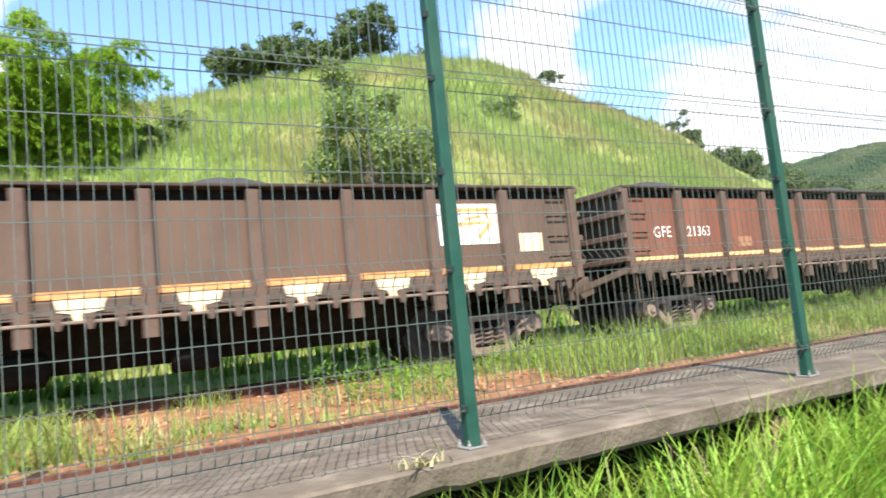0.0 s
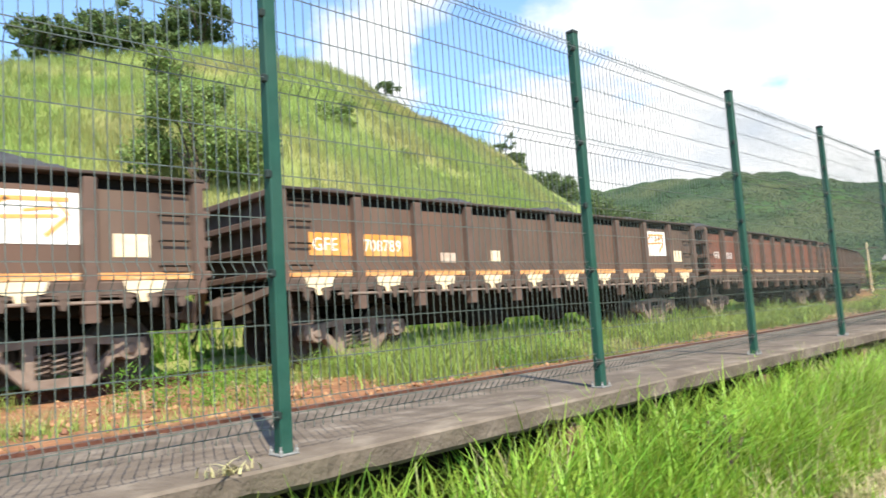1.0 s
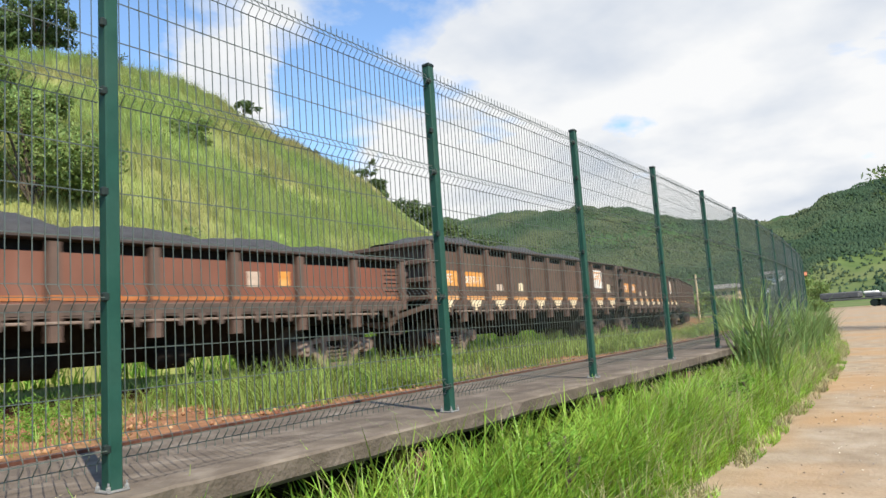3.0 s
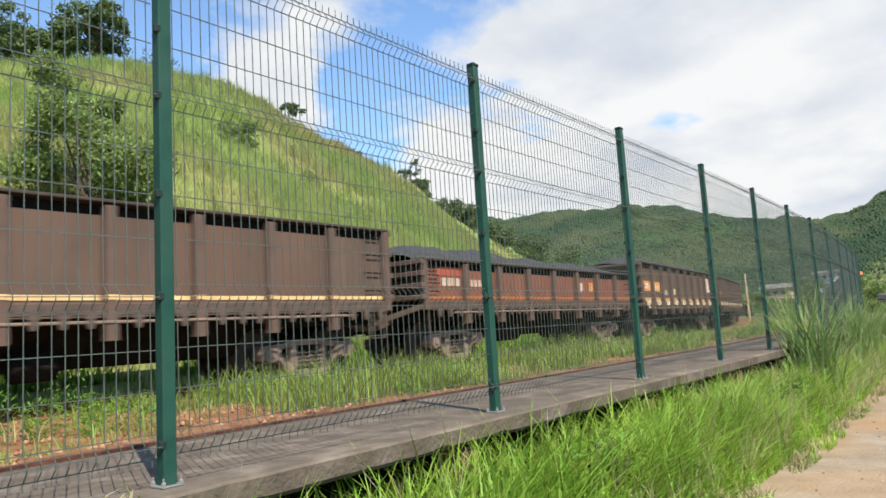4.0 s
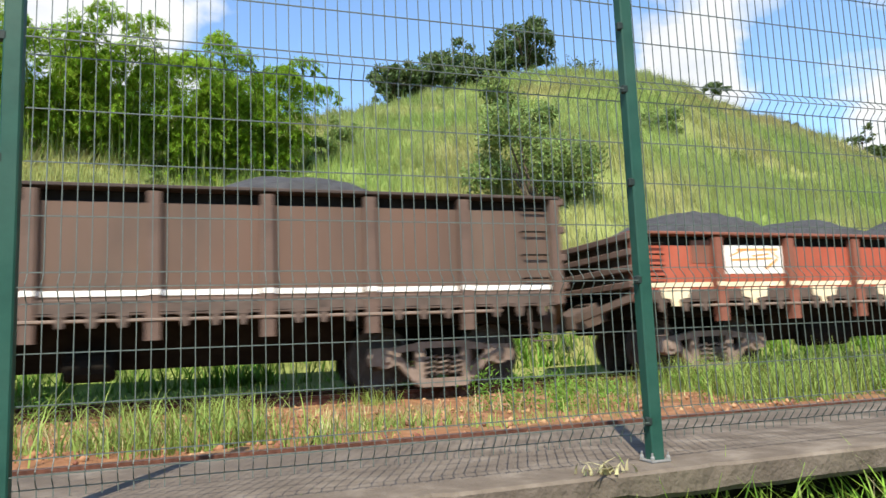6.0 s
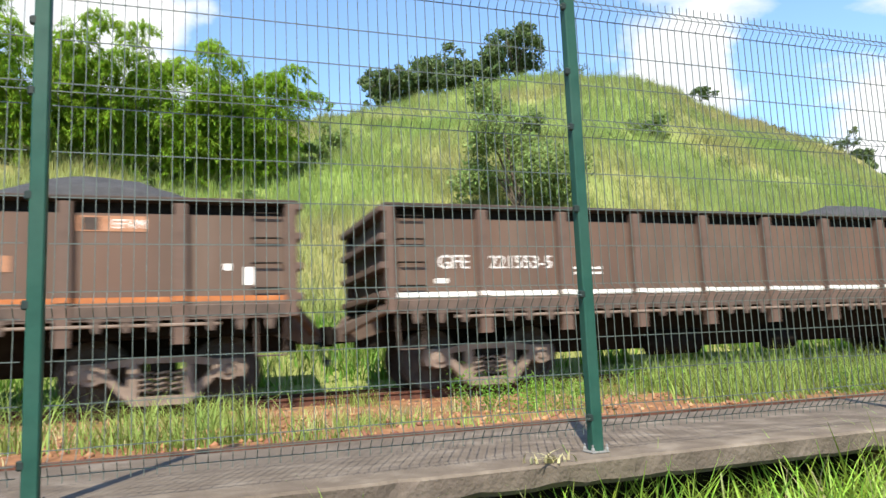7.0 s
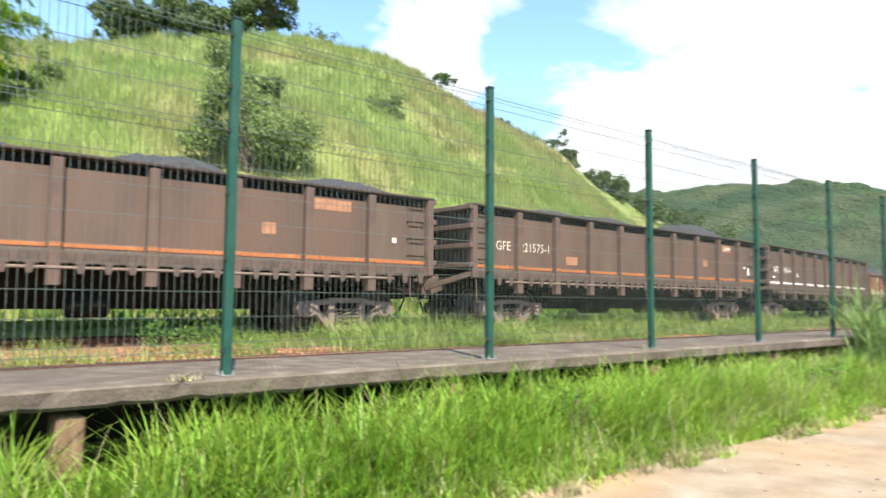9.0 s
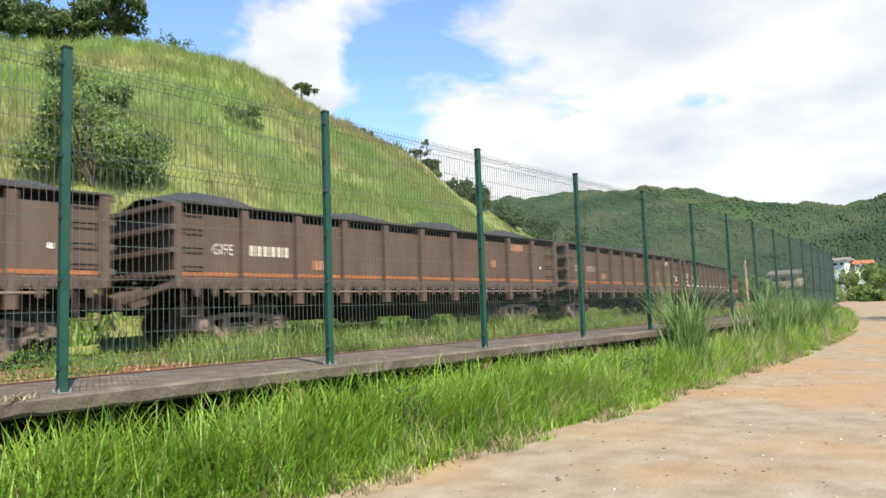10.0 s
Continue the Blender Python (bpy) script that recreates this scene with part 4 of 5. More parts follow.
plate(w, -4.6, 1.90, 0.40, 0.36, "rust_paint", "repaint_patch")
plate(by_name["low"], 1.9, 1.70, 0.26, 0.26, "letter_faded")
plate(by_name["low"], 2.6, 1.72, 0.24, 0.26, "orange_plate")
plate(by_name["low"], -4.9, 1.95, 1.0, 0.18, "red_paint", "repaint_patch")


# ---------------------------------------------------------------- plants
def blades(px, py, pz, height, width, lean=0.5, seg=3):
    """Curved tapering blades, one for each root point, as triangles and quads turned to arrays."""
    n = len(px)
    ang = rng.random(n) * 2 * np.pi
    bend = (rng.random(n) * 0.8 + 0.2) * lean
    dx, dy = np.cos(ang), np.sin(ang)
    sx, sy = -dy, dx
    verts = np.zeros((n, 2 * seg + 2, 3))
    for i in range(seg + 1):
        t = i / seg
        off = bend * height * t * t
        z = height * (t - 0.25 * bend * t * t)
        w = width * (1 - t) ** 0.7 * 0.5 + 0.0006
        for k, s in enumerate((-1, 1)):
            verts[:, 2 * i + k, 0] = px + dx * off + sx * w * s
            verts[:, 2 * i + k, 1] = py + dy * off + sy * w * s
            verts[:, 2 * i + k, 2] = pz + z
    quad = np.array([[2 * i, 2 * i + 1, 2 * i + 3, 2 * i + 2] for i in range(seg)])
    faces = (np.arange(n)[:, None, None] * (2 * seg + 2) + quad[None]).reshape(-1, 4)
    return verts.reshape(-1, 3), faces


def stuff(name, sets, mat, label, category):
    vs, fs, k = [], [], 0
    for v, f in sets:
        vs.append(v)
        fs.append(f + k)
        k += len(v)
    return tagged(new(name, array_mesh(name, np.concatenate(vs), np.concatenate(fs), mat)), label, category, kind="stuff")


def on_strip(s, u):
    """Arrays of places along and across the fence, with the ground's height."""
    a = np.maximum(s - BEND_X, 0) / BEND_R
    r = BEND_R - u
    x = np.where(s <= BEND_X, s, BEND_X + r * np.sin(a))
    y = np.where(s <= BEND_X, u, BEND_R - r * np.cos(a))
    return x, y, ground_z(x, y)


def clumped(n, s0, s1, u0, u1, clump, spread):
    """Root points in clumps within a strip."""
    c = max(1, n // clump)
    cs, cu = rng.uniform(s0, s1, c), rng.uniform(u0, u1, c)
    i = rng.integers(0, c, n)
    return cs[i] + rng.normal(0, spread, n), np.clip(cu[i] + rng.normal(0, spread, n), u0, u1), rng.uniform(0.6, 1.25, c)[i]


def verge_grass():
    sets = []
    for n, s0, s1, wid in ((17000, -6.5, 3.5, 0.015), (19000, 3.5, 12, 0.017), (12000, 12, 26, 0.022), (7000, 26, 60, 0.042)):
        s, u, k = clumped(n, s0, s1, -0.98, -0.20, 24, 0.10)
        x, y, z = on_strip(s, u)
        rim = np.clip((u + 1.10) / 0.38, 0.30, 1)
        rim = rim * np.where(np.abs(s + 0.96) < 0.30, 0.55, 1.0)      # thin grass before one pier
        h = rng.uniform(0.25, 0.80, n) * k * rim * np.interp(s, (-2.5, -0.8, 0.6, 2.4, 5, 8), (0.84, 0.84, 0.86, 0.96, 0.86, 0.72))
        sets.append(blades(x, y, z - 0.02, h, rng.uniform(0.5, 1.5, n) * wid, 1.15, 5))
    # dense low leaves that fill the sward
    n = 22000
    s, u = rng.uniform(-6.5, 20, n), rng.uniform(-1.02, -0.42, n)
    x, y, z = on_strip(s, u)
    sets.append(blades(x, y, z - 0.01, rng.uniform(0.08, 0.28, n), rng.uniform(0.008, 0.020, n), 1.2))
    n = 3600
    s, u, k = clumped(n, -6, 30, -1.22, -0.88, 45, 0.09)
    x, y, z = on_strip(s, u)
    sets.append(blades(x, y, z - 0.01, rng.uniform(0.05, 0.16, n) * k, np.full(n, 0.012), 1.2))
    stuff("verge_grass", sets, M["grass"], "bright green tall grass between road and concrete walk", "grass")
    sets = []
    s, u, k = clumped(3000, -5, 40, -1.0, -0.25, 14, 0.12)
    x, y, z = on_strip(s, u)
    sets.append(blades(x, y, z, rng.uniform(0.30, 0.66, 3000) * k, np.full(3000, 0.007), 0.9))
    s, u, k = clumped(2600, -5, 30, -1.20, -0.90, 40, 0.08)
    x, y, z = on_strip(s, u)
    sets.append(blades(x, y, z, rng.uniform(0.06, 0.2, 2600) * k, np.full(2600, 0.012), 1.2))
    # feathery seed heads further on, and straw bent over the road's edge
    s, u, k = clumped(3600, 5.0, 34, -0.95, -0.25, 60, 0.20)
    x, y, z = on_strip(s, u)
    sets.append(blades(x, y, z, rng.uniform(0.42, 0.80, 3600) * k, np.full(3600, 0.006), 0.9))
    s, u, k = clumped(3200, -5, 26, -1.15, -0.85, 50, 0.09)
    x, y, z = on_strip(s, u)
    sets.append(blades(x, y, z, rng.uniform(0.10, 0.26, 3200) * k, np.full(3200, 0.009), 2.0))
    stuff("dry_stalks", sets, M["grass_dry"], "thin pale dry grass stalks along the verge", "grass")
    v, f = blades(rng.normal(-0.33, 0.05, 26), rng.normal(-0.14, 0.03, 26), np.full(26, TOP + 0.002), rng.uniform(0.03, 0.08, 26), np.full(26, 0.014), 2.2)
    tagged(new("dry_tuft", array_mesh("dry_tuft", v, f, M["grass_dry"])), "withered grass tuft lying on the concrete walk", "grass tuft")


def track_grass():
    sets = []
    for n, s0, s1, u0, u1, h0, h1, cl, wid, wide in ((6500, -12, 16, 1.65, 4.6, 0.06, 0.26, 130, 0.009, 0.24), (18000, -12, 20, 2.2, 6.0, 0.12, 0.58, 300, 0.011, 0.28),
                                                     (2600, -12, 20, 6.2, 7.0, 0.10, 0.36, 130, 0.011, 0.22), (4500, 10, 45, 1.8, 5.8, 0.08, 0.40, 150, 0.018, 0.35), (2500, 45, 90, 1.8, 5.6, 0.12, 0.35, 80, 0.035, 0.3)):
        s, u, k = clumped(n, s0, s1, u0, u1, cl, wide)
        x, y, z = on_strip(s, u)
        sets.append(blades(x, y, z - 0.01, rng.uniform(h0, h1, n) * k, rng.uniform(0.6, 1.3, n) * wid, 1.1, 4))
    stuff("track_grass", sets, M["track_green"], "tufts of green grass growing in the ballast", "grass")
    sets = []
    for n, s0, s1 in ((4500, -16, 30), (2000, 30, 90)):
        s, u, k = clumped(n, s0, s1, 1.7, 6.0, 40, 0.16)
        x, y, z = on_strip(s, u)
        sets.append(blades(x, y, z, rng.uniform(0.05, 0.24, n) * k, np.full(n, 0.010), 1.0))
    stuff("dry_turf", sets, M["grass_dry"], "pale dry turf in the ballast", "grass")
    # leafy weeds in patches between the rails
    cents, rad = [], []
    for a, b, c0, c1, m in ((-12, 40, 2.4, 5.6, 60), (-3.5, 1.5, 3.4, 5.4, 10), (2.0, 6.0, 2.6, 5.0, 14), (40, 90, 2.0, 5.2, 50)):
        cs, cu, ck = clumped(m, a, b, c0, c1, 8, 0.45)
        x, y, z = on_strip(cs, cu)
        q = rng.uniform(0.10, 0.24, m) * ck
        cents += list(np.stack([x, y, z + q * 0.75], -1))
        rad += list(q)
    v, f = leaf_cloud(cents, rad, 16000, 0.026, 1.15, 0.0, 0.24)
    tagged(new("track_weeds", array_mesh("track_weeds", v, f, M["weed"])), "leafy green weeds in patches between the rails", "weeds", kind="stuff")
    # lush weeds beyond the train
    sets = []
    for n, s0, s1, u0, u1, h0, h1, wid in ((13000, -14, 30, 9.0, 10.8, 0.10, 0.42, 0.03), (14000, -14, 30, 10.8, 12.8, 0.25, 0.70, 0.05), (6000, 30, 90, 9.6, 12.5, 0.15, 0.6, 0.09)):
        s, u, k = clumped(n, s0, s1, u0, u1, 45, 0.35)
        x, y, z = on_strip(s, u)
        sets.append(blades(x, y, z - 0.05, rng.uniform(h0, h1, n) * k, rng.uniform(0.6, 1.3, n) * wid, 0.9))
    stuff("bank_weeds", sets, M["weed"], "lush green weeds at the foot of the hill", "weeds")
    # stones of the ballast
    n = 5200
    s, u = rng.uniform(-8, 22, n), rng.uniform(1.35, 7.2, n)
    x, y, z = on_strip(s, u)
    r = rng.uniform(0.012, 0.042, n)
    base = np.array([(1, 0, 0), (-1, 0, 0), (0, 1, 0), (0, -1, 0), (0, 0, 0.8), (0, 0, -0.8)], float)
    jit = 1 + 0.4 * (rng.random((n, 6, 1)) - 0.5)
    v = base[None] * jit * r[:, None, None] + np.stack([x, y, z], -1)[:, None]
    tri = np.array([(0, 2, 4), (2, 1, 4), (1, 3, 4), (3, 0, 4), (2, 0, 5), (1, 2, 5), (3, 1, 5), (0, 3, 5)])
    f = (np.arange(n)[:, None, None] * 6 + tri[None]).reshape(-1, 3)
    tagged(new("ballast_stones", array_mesh("ballast_stones", v.reshape(-1, 3), f, M["stone"])), "loose orange and grey ballast stones", "gravel", kind="stuff")
    n = 750
    s, u = rng.uniform(-4, 20, n), -1.3 - rng.gamma(1.6, 1.2, n)
    x, y, z = on_strip(s, u)
    r = rng.uniform(0.005, 0.015, n)
    v = base[None] * (1 + 0.4 * (rng.random((n, 6, 1)) - 0.5)) * r[:, None, None] + np.stack([x, y, z], -1)[:, None]
    f = (np.arange(n)[:, None, None] * 6 + tri[None]).reshape(-1, 3)
    tagged(new("road_pebbles", array_mesh("road_pebbles", v.reshape(-1, 3), f, M["pebble"])), "small pebbles strewn on the dirt road", "gravel", kind="stuff")
    n = 420
    s, u = rng.uniform(-4, 22, n), -1.3 - rng.gamma(1.8, 1.3, n)
    x, y, z = on_strip(s, u)
    r = rng.uniform(0.006, 0.022, n)
    v = base[None] * np.array([1.6, 0.8, 0.3]) * (1 + 0.6 * (rng.random((n, 6, 1)) - 0.5)) * r[:, None, None] + np.stack([x, y, z + 0.002], -1)[:, None]
    f = (np.arange(n)[:, None, None] * 6 + tri[None]).reshape(-1, 3)
    tagged(new("road_litter", array_mesh("road_litter", v.reshape(-1, 3), f, M["bark"])), "dark bits of bark and dry leaf on the dirt road", "litter", kind="stuff")


def hill_grass():
    sets = []
    for n, s0, s1, u0, u1, h0, h1, wid in ((110000, -14, 34, 11.0, 24, 0.25, 0.80, 0.017), (140000, -14, 60, 20, 53, 0.35, 1.0, 0.030), (45000, 30, 92, 10.8, 34, 0.30, 0.85, 0.045)):
        x, uu = rng.uniform(s0, s1, n), rng.uniform(u0, u1, n)
        y = bend_y(x) + uu
        z = ground_z(x, y)
        k = 0.75 + 0.28 * lumps(x, y, 1.9, 5.0) * 0.6 + 0.25 * lumps(x, y, 0.7, 6.0) * 0.5
        sets.append(blades(x, y, z - 0.05, rng.uniform(h0, h1, n) * np.clip(k, 0.3, 1.4), rng.uniform(0.6, 1.4, n) * wid, 0.32, 2))
    # coarse tussocks that stand out of the sward
    m = 3600
    cx, cu = rng.uniform(-14, 62, m), 11.5 + 41 * rng.random(m) ** 1.2
    i = np.repeat(np.arange(m), 22)
    x, uu = cx[i] + rng.normal(0, 0.16, len(i)), cu[i] + rng.normal(0, 0.16, len(i))
    y = bend_y(x) + uu
    big = rng.uniform(0.7, 1.35, m)[i] * np.interp(uu, (11, 25, 52), (0.75, 1.0, 1.15))
    sets.append(blades(x, y, ground_z(x, y) - 0.05, rng.uniform(0.45, 1.0, len(i)) * big, rng.uniform(0.6, 1.3, len(i)) * np.interp(uu, (11, 52), (0.022, 0.050)), 0.75, 3))
    stuff("hill_grass", sets, M["hill_grass"], "tall yellow-green grass covering the hillside", "grass")


def hill_scrub():
    """Low dark scrub dotted over the slope, thicker towards the falling end of the ridge."""
    m = 150
    x, uu = 8 + 70 * rng.random(m) ** 0.8, 13 + 37 * rng.random(m)
    y = bend_y(x) + uu
    q = rng.uniform(0.18, 0.55, m)
    cents = np.stack([x, y, ground_z(x, y) + q * 0.7], -1)
    v, f = leaf_cloud(cents, q, 9000, 0.085, 0.9, 0.0, 0.35)
    tagged(new("hill_scrub", array_mesh("hill_scrub", v, f, M["leaf_bush"])), "low dark green scrub dotted over the grassy slope", "scrub", kind="stuff")


def leaf_cloud(centres, radii, count, size, flat=1.0, droop=0.0, slim=0.42):
    """Leaves as small folded diamonds round clump centres, denser at the shell."""
    c = np.asarray(centres, float)
    r = np.asarray(radii, float)
    w = r ** 2 / (r ** 2).sum()
    i = rng.choice(len(c), count, p=w)
    d = rng.normal(size=(count, 3))
    d /= np.linalg.norm(d, axis=1)[:, None]
    q = r[i] * rng.uniform(0.35, 1.0, count) ** 0.6 * (1 + 0.25 * rng.normal(size=count))
    p = c[i] + d * q[:, None] * np.array([1, 1, flat])
    a = rng.normal(size=(count, 3))
    a[:, 2] -= droop
    a /= np.linalg.norm(a, axis=1)[:, None]
    b = np.cross(a, rng.normal(size=(count, 3)))
    b /= np.linalg.norm(b, axis=1)[:, None]
    s = size * rng.uniform(0.6, 1.4, count)[:, None]
    v = np.stack([p - a * s, p + b * s * slim, p + a * s, p - b * s * slim], 1)
    return v.reshape(-1, 3), np.arange(count * 4).reshape(-1, 4)


def tree(name, x, y, h, crown_w, leaf, count, size, label, flat=0.6, limbs=6, sway=0.1, category="tree", seed=0, crown_low=0.45):
    """A tapered trunk with limbs; leaf clumps sit at the limbs' ends."""
    r = random.Random(seed)
    z = float(ground_z(x, y)) - 0.15
    thing = tagged(new(name), label, category)
    thing.matrix_basis = pose(x, y, z)
    mb = MB()
    bend = Vector((r.uniform(-1, 1), r.uniform(-1, 1), 0)) * sway * h
    fork = h * crown_low
    mb.tube([(0, 0, 0), tuple(bend * 0.3 + Vector((0, 0, fork * 0.5))), tuple(bend * 0.6 + Vector((0, 0, fork)))], [h * 0.028, h * 0.022, h * 0.018], 7)
    tips, rad = [], []
    for i in range(limbs):
        a = 2 * math.pi * (i + r.uniform(-0.3, 0.3)) / limbs
        reach = crown_w * 0.5 * r.uniform(0.35, 0.95)
        tip = Vector((math.cos(a) * reach, math.sin(a) * reach, h * r.uniform(crown_low + 0.10, 0.86)))
        mid = tip * 0.5 + Vector((0, 0, fork * 0.5)) + bend * 0.3
        mb.tube([tuple(bend * 0.6 + Vector((0, 0, fork * 0.9))), tuple(mid), tuple(tip)], [h * 0.013, h * 0.009, h * 0.004], 5)
        for j in range(3):
            tips.append(tip + Vector((r.uniform(-1, 1), r.uniform(-1, 1), r.uniform(-0.9, 0.5))) * crown_w * 0.20)
            rad.append(crown_w * r.uniform(0.07, 0.17))
        twig = tip + Vector((math.cos(a), math.sin(a), 0.4)) * crown_w * 0.12
        mb.tube([tuple(tip), tuple(twig)], [h * 0.004, h * 0.0015], 4)
        tips.append(twig)
        rad.append(crown_w * 0.09)
    part("trunk", mb.mesh("trunk", M["bark"], True), thing)
    v, f = leaf_cloud([t[:] for t in tips], rad, count, size, flat)
    part("crown", array_mesh("crown", v, f, leaf), thing)
    return thing


def bush(name, x, y, w, h, leaf, count, size, label, seed=0, category="bush"):
    """Stems from one root, leaf clumps nearly to the ground."""
    r = random.Random(seed)
    z = float(ground_z(x, y)) - 0.1
    thing = tagged(new(name), label, category)
    thing.matrix_basis = pose(x, y, z)
    mb, tips, rad = MB(), [], []
    for i in range(11):
        a, t = 2 * math.pi * r.random(), r.random()
        tip = Vector((math.cos(a) * w * 0.42 * r.uniform(0.2, 1), math.sin(a) * w * 0.42 * r.uniform(0.2, 1), h * r.uniform(0.10, 0.95)))
        mb.tube([(0, 0, 0), tuple(tip * 0.5 + Vector((0, 0, h * 0.1))), tuple(tip)], [0.05, 0.035, 0.012], 5)
        for j in range(3):
            tips.append(tip + Vector((r.uniform(-1, 1), r.uniform(-1, 1), r.uniform(-1, 0.5))) * w * 0.13)
            rad.append(w * r.uniform(0.09, 0.19))
    part("stem", mb.mesh("stems", M["bark"]), thing)
    v, f = leaf_cloud([t[:] for t in tips], rad, count, size, 0.9)
    part("foliage", array_mesh("foliage", v, f, leaf), thing)
    return thing


def sprays(roots, ways, lengths, leaves, size):
    """Hanging twigs that leave the culm along ways and droop, each set with narrow leaves."""
    n = len(roots)
    i = np.repeat(np.arange(n), leaves)
    t = rng.random(n * leaves) ** 0.7
    length = lengths[i][:, None]
    p = roots[i] + ways[i] * length * t[:, None]
    p[:, 2] -= 0.75 * lengths[i] * t ** 2
    p += rng.normal(0, 0.025, p.shape) * (0.5 + length)
    a = ways[i] * 0.7 + rng.normal(0, 0.45, p.shape)
    a[:, 2] -= 0.25 + 0.8 * t
    a /= np.linalg.norm(a, axis=1)[:, None]
    b = np.cross(a, rng.normal(size=p.shape) * 0.5 + np.array([0, 0, 1.0]))
    b /= np.linalg.norm(b, axis=1)[:, None]
    q = size * rng.uniform(0.6, 1.4, len(p))[:, None]
    v = np.stack([p, p + a * q + b * q * 0.20, p + a * q * 2, p + a * q - b * q * 0.20], 1)
    return v.reshape(-1, 3), np.arange(len(p) * 4).reshape(-1, 4)


def bamboo(x, y, h, n, spread, seed):
    """A stand of arching culms; each top bends over as a feathery plume."""
    r = random.Random(seed)
    z = float(ground_z(x, y)) - 0.2
    thing = tagged(new("bamboo_clump"), "tall bright green bamboo clump with feathery arching tops", "bamboo", "bamboo stand")
    thing.matrix_basis = pose(x, y, z)
    roots, ways, lengths = [], [], []
    for i in range(n):
        mb = MB()
        a = 2 * math.pi * (i + r.random()) / n
        q = spread * math.sqrt(r.random())
        root = Vector((math.cos(a) * q * 0.55, math.sin(a) * q * 0.55, 0))
        out = Vector((math.cos(a), math.sin(a), 0))
        tall = i % 3 == 0
        hh = h * (r.uniform(0.92, 1.10) if tall else r.uniform(0.40, 0.92))
        arch = hh * (r.uniform(0.28, 0.46) if tall else r.uniform(0.14, 0.36))
        at = lambda t: root + out * (arch * t ** 2.6) + Vector((0, 0, hh * (t - 0.26 * t ** 6)))
        mb.tube([tuple(at(t)) for t in (0, 0.25, 0.5, 0.75, 0.92, 1.08)], [0.036, 0.034, 0.029, 0.020, 0.012, 0.004], 5, caps=False)
        part("culm", mb.mesh("culm", M["culm"]), thing)
        for t in np.linspace(0.34, 1.08, 24):
            wide = (1.25 * max(0.0, 1.12 - t) ** 0.7 + 0.20) * hh / 6.5
            for k in range(3):
                b = r.uniform(0, 2 * math.pi)
                roots.append(at(t)[:])
                ways.append((math.cos(b) + out.x * 0.4, math.sin(b) + out.y * 0.4, r.uniform(0.05, 0.5)))
                lengths.append(wide * r.uniform(0.55, 1.1))
        for t in np.linspace(0.08, 0.34, 5):
            b = r.uniform(0, 2 * math.pi)
            roots.append(at(t)[:])
            ways.append((math.cos(b), math.sin(b), 0.2))
            lengths.append(r.uniform(0.3, 0.7))
    v, f = sprays(np.array(roots), np.array(ways), np.array(lengths), 52, 0.075)
    tagged(part("foliage", array_mesh("foliage", v, f, M["leaf_bamboo"]), thing), kind="stuff")


def reeds(s, u, h, n, seed, label):
    p, _ = along(s, u)
    r = np.random.default_rng(seed)
    x, y = p.x + r.normal(0, 0.22, n), p.y + r.normal(0, 0.15, n)
    v, f = blades(x, y, ground_z(x, y) - 0.02, h * r.uniform(0.5, 1.15, n), r.uniform(0.022, 0.050, n), 0.7, 5)
    tagged(new("grass_clump", array_mesh("grass_clump", v, f, M["reed"])), label, "grass clump")


verge_grass()
track_grass()
hill_grass()
hill_scrub()
bush("hill_bush", 8.4, 18.0, 3.9, 5.8, M["leaf_bush"], 16000, 0.078, "dense dark green bush on the slope above the track", 3)
bush("hill_bush", 11.4, 23.5, 1.6, 1.5, M["leaf_bush"], 3500, 0.085, "small green bush on the grassy slope", 4)
bush("hill_bush", 21.8, 28.8, 2.6, 0.8, M["leaf_bush"], 2600, 0.11, "low spreading bush on the hillside", 5)
bush("hill_bush", 20.4, 28.0, 1.2, 0.6, M["leaf_bush"], 1000, 0.11, "small bush on the hillside", 6)
for x, y, h, w, n, sd in ((13.0, 51, 3.9, 3.8, 4500, 1), (17.8, 52, 4.0, 5.4, 7000, 2), (21.3, 51.5, 4.2, 5.2, 7000, 3), (24.8, 51, 5.0, 4.6, 7000, 4), (15.4, 52.5, 2.4, 2.8, 1800, 12)):
    tree("ridge_tree", x, y, h, w, M["leaf_dark"], n, 0.17, "dark green spreading tree on the hill's ridge", 0.7, 17, 0.1, seed=sd, crown_low=0.2)
tree("ridge_tree", 44.3, 51.0, 2.6, 2.4, M["leaf_dark"], 900, 0.16, "small sparse tree on the skyline", 0.6, 6, seed=5)
tree("ridge_tree", 62.5, 51.0, 2.9, 2.6, M["leaf_dark"], 420, 0.18, "thin sparse tree on the skyline", 0.7, 7, seed=6, crown_low=0.3)
tree("ridge_tree", 30.5, 51.5, 2.6, 2.6, M["leaf_dark"], 260, 0.14, "nearly bare small tree on the ridge", 0.8, 8, seed=16, crown_low=0.2)
for i, (x, y, w, h) in enumerate(((69, 51, 4, 2.2), (74, 51, 4.5, 2.8), (80, 50, 5.5, 3.4), (86, 49, 6, 4), (93, 48, 7, 5), (65, 51.5, 2.6, 1.7), (54, 51.5, 1.6, 1.2), (77, 53, 3, 2.4), (100, 47, 7, 5))):
    bush("ridge_bush", x, y, w, h, M["leaf_dark"], 2600, 0.2, "dark bushes along the falling ridge", 20 + i)
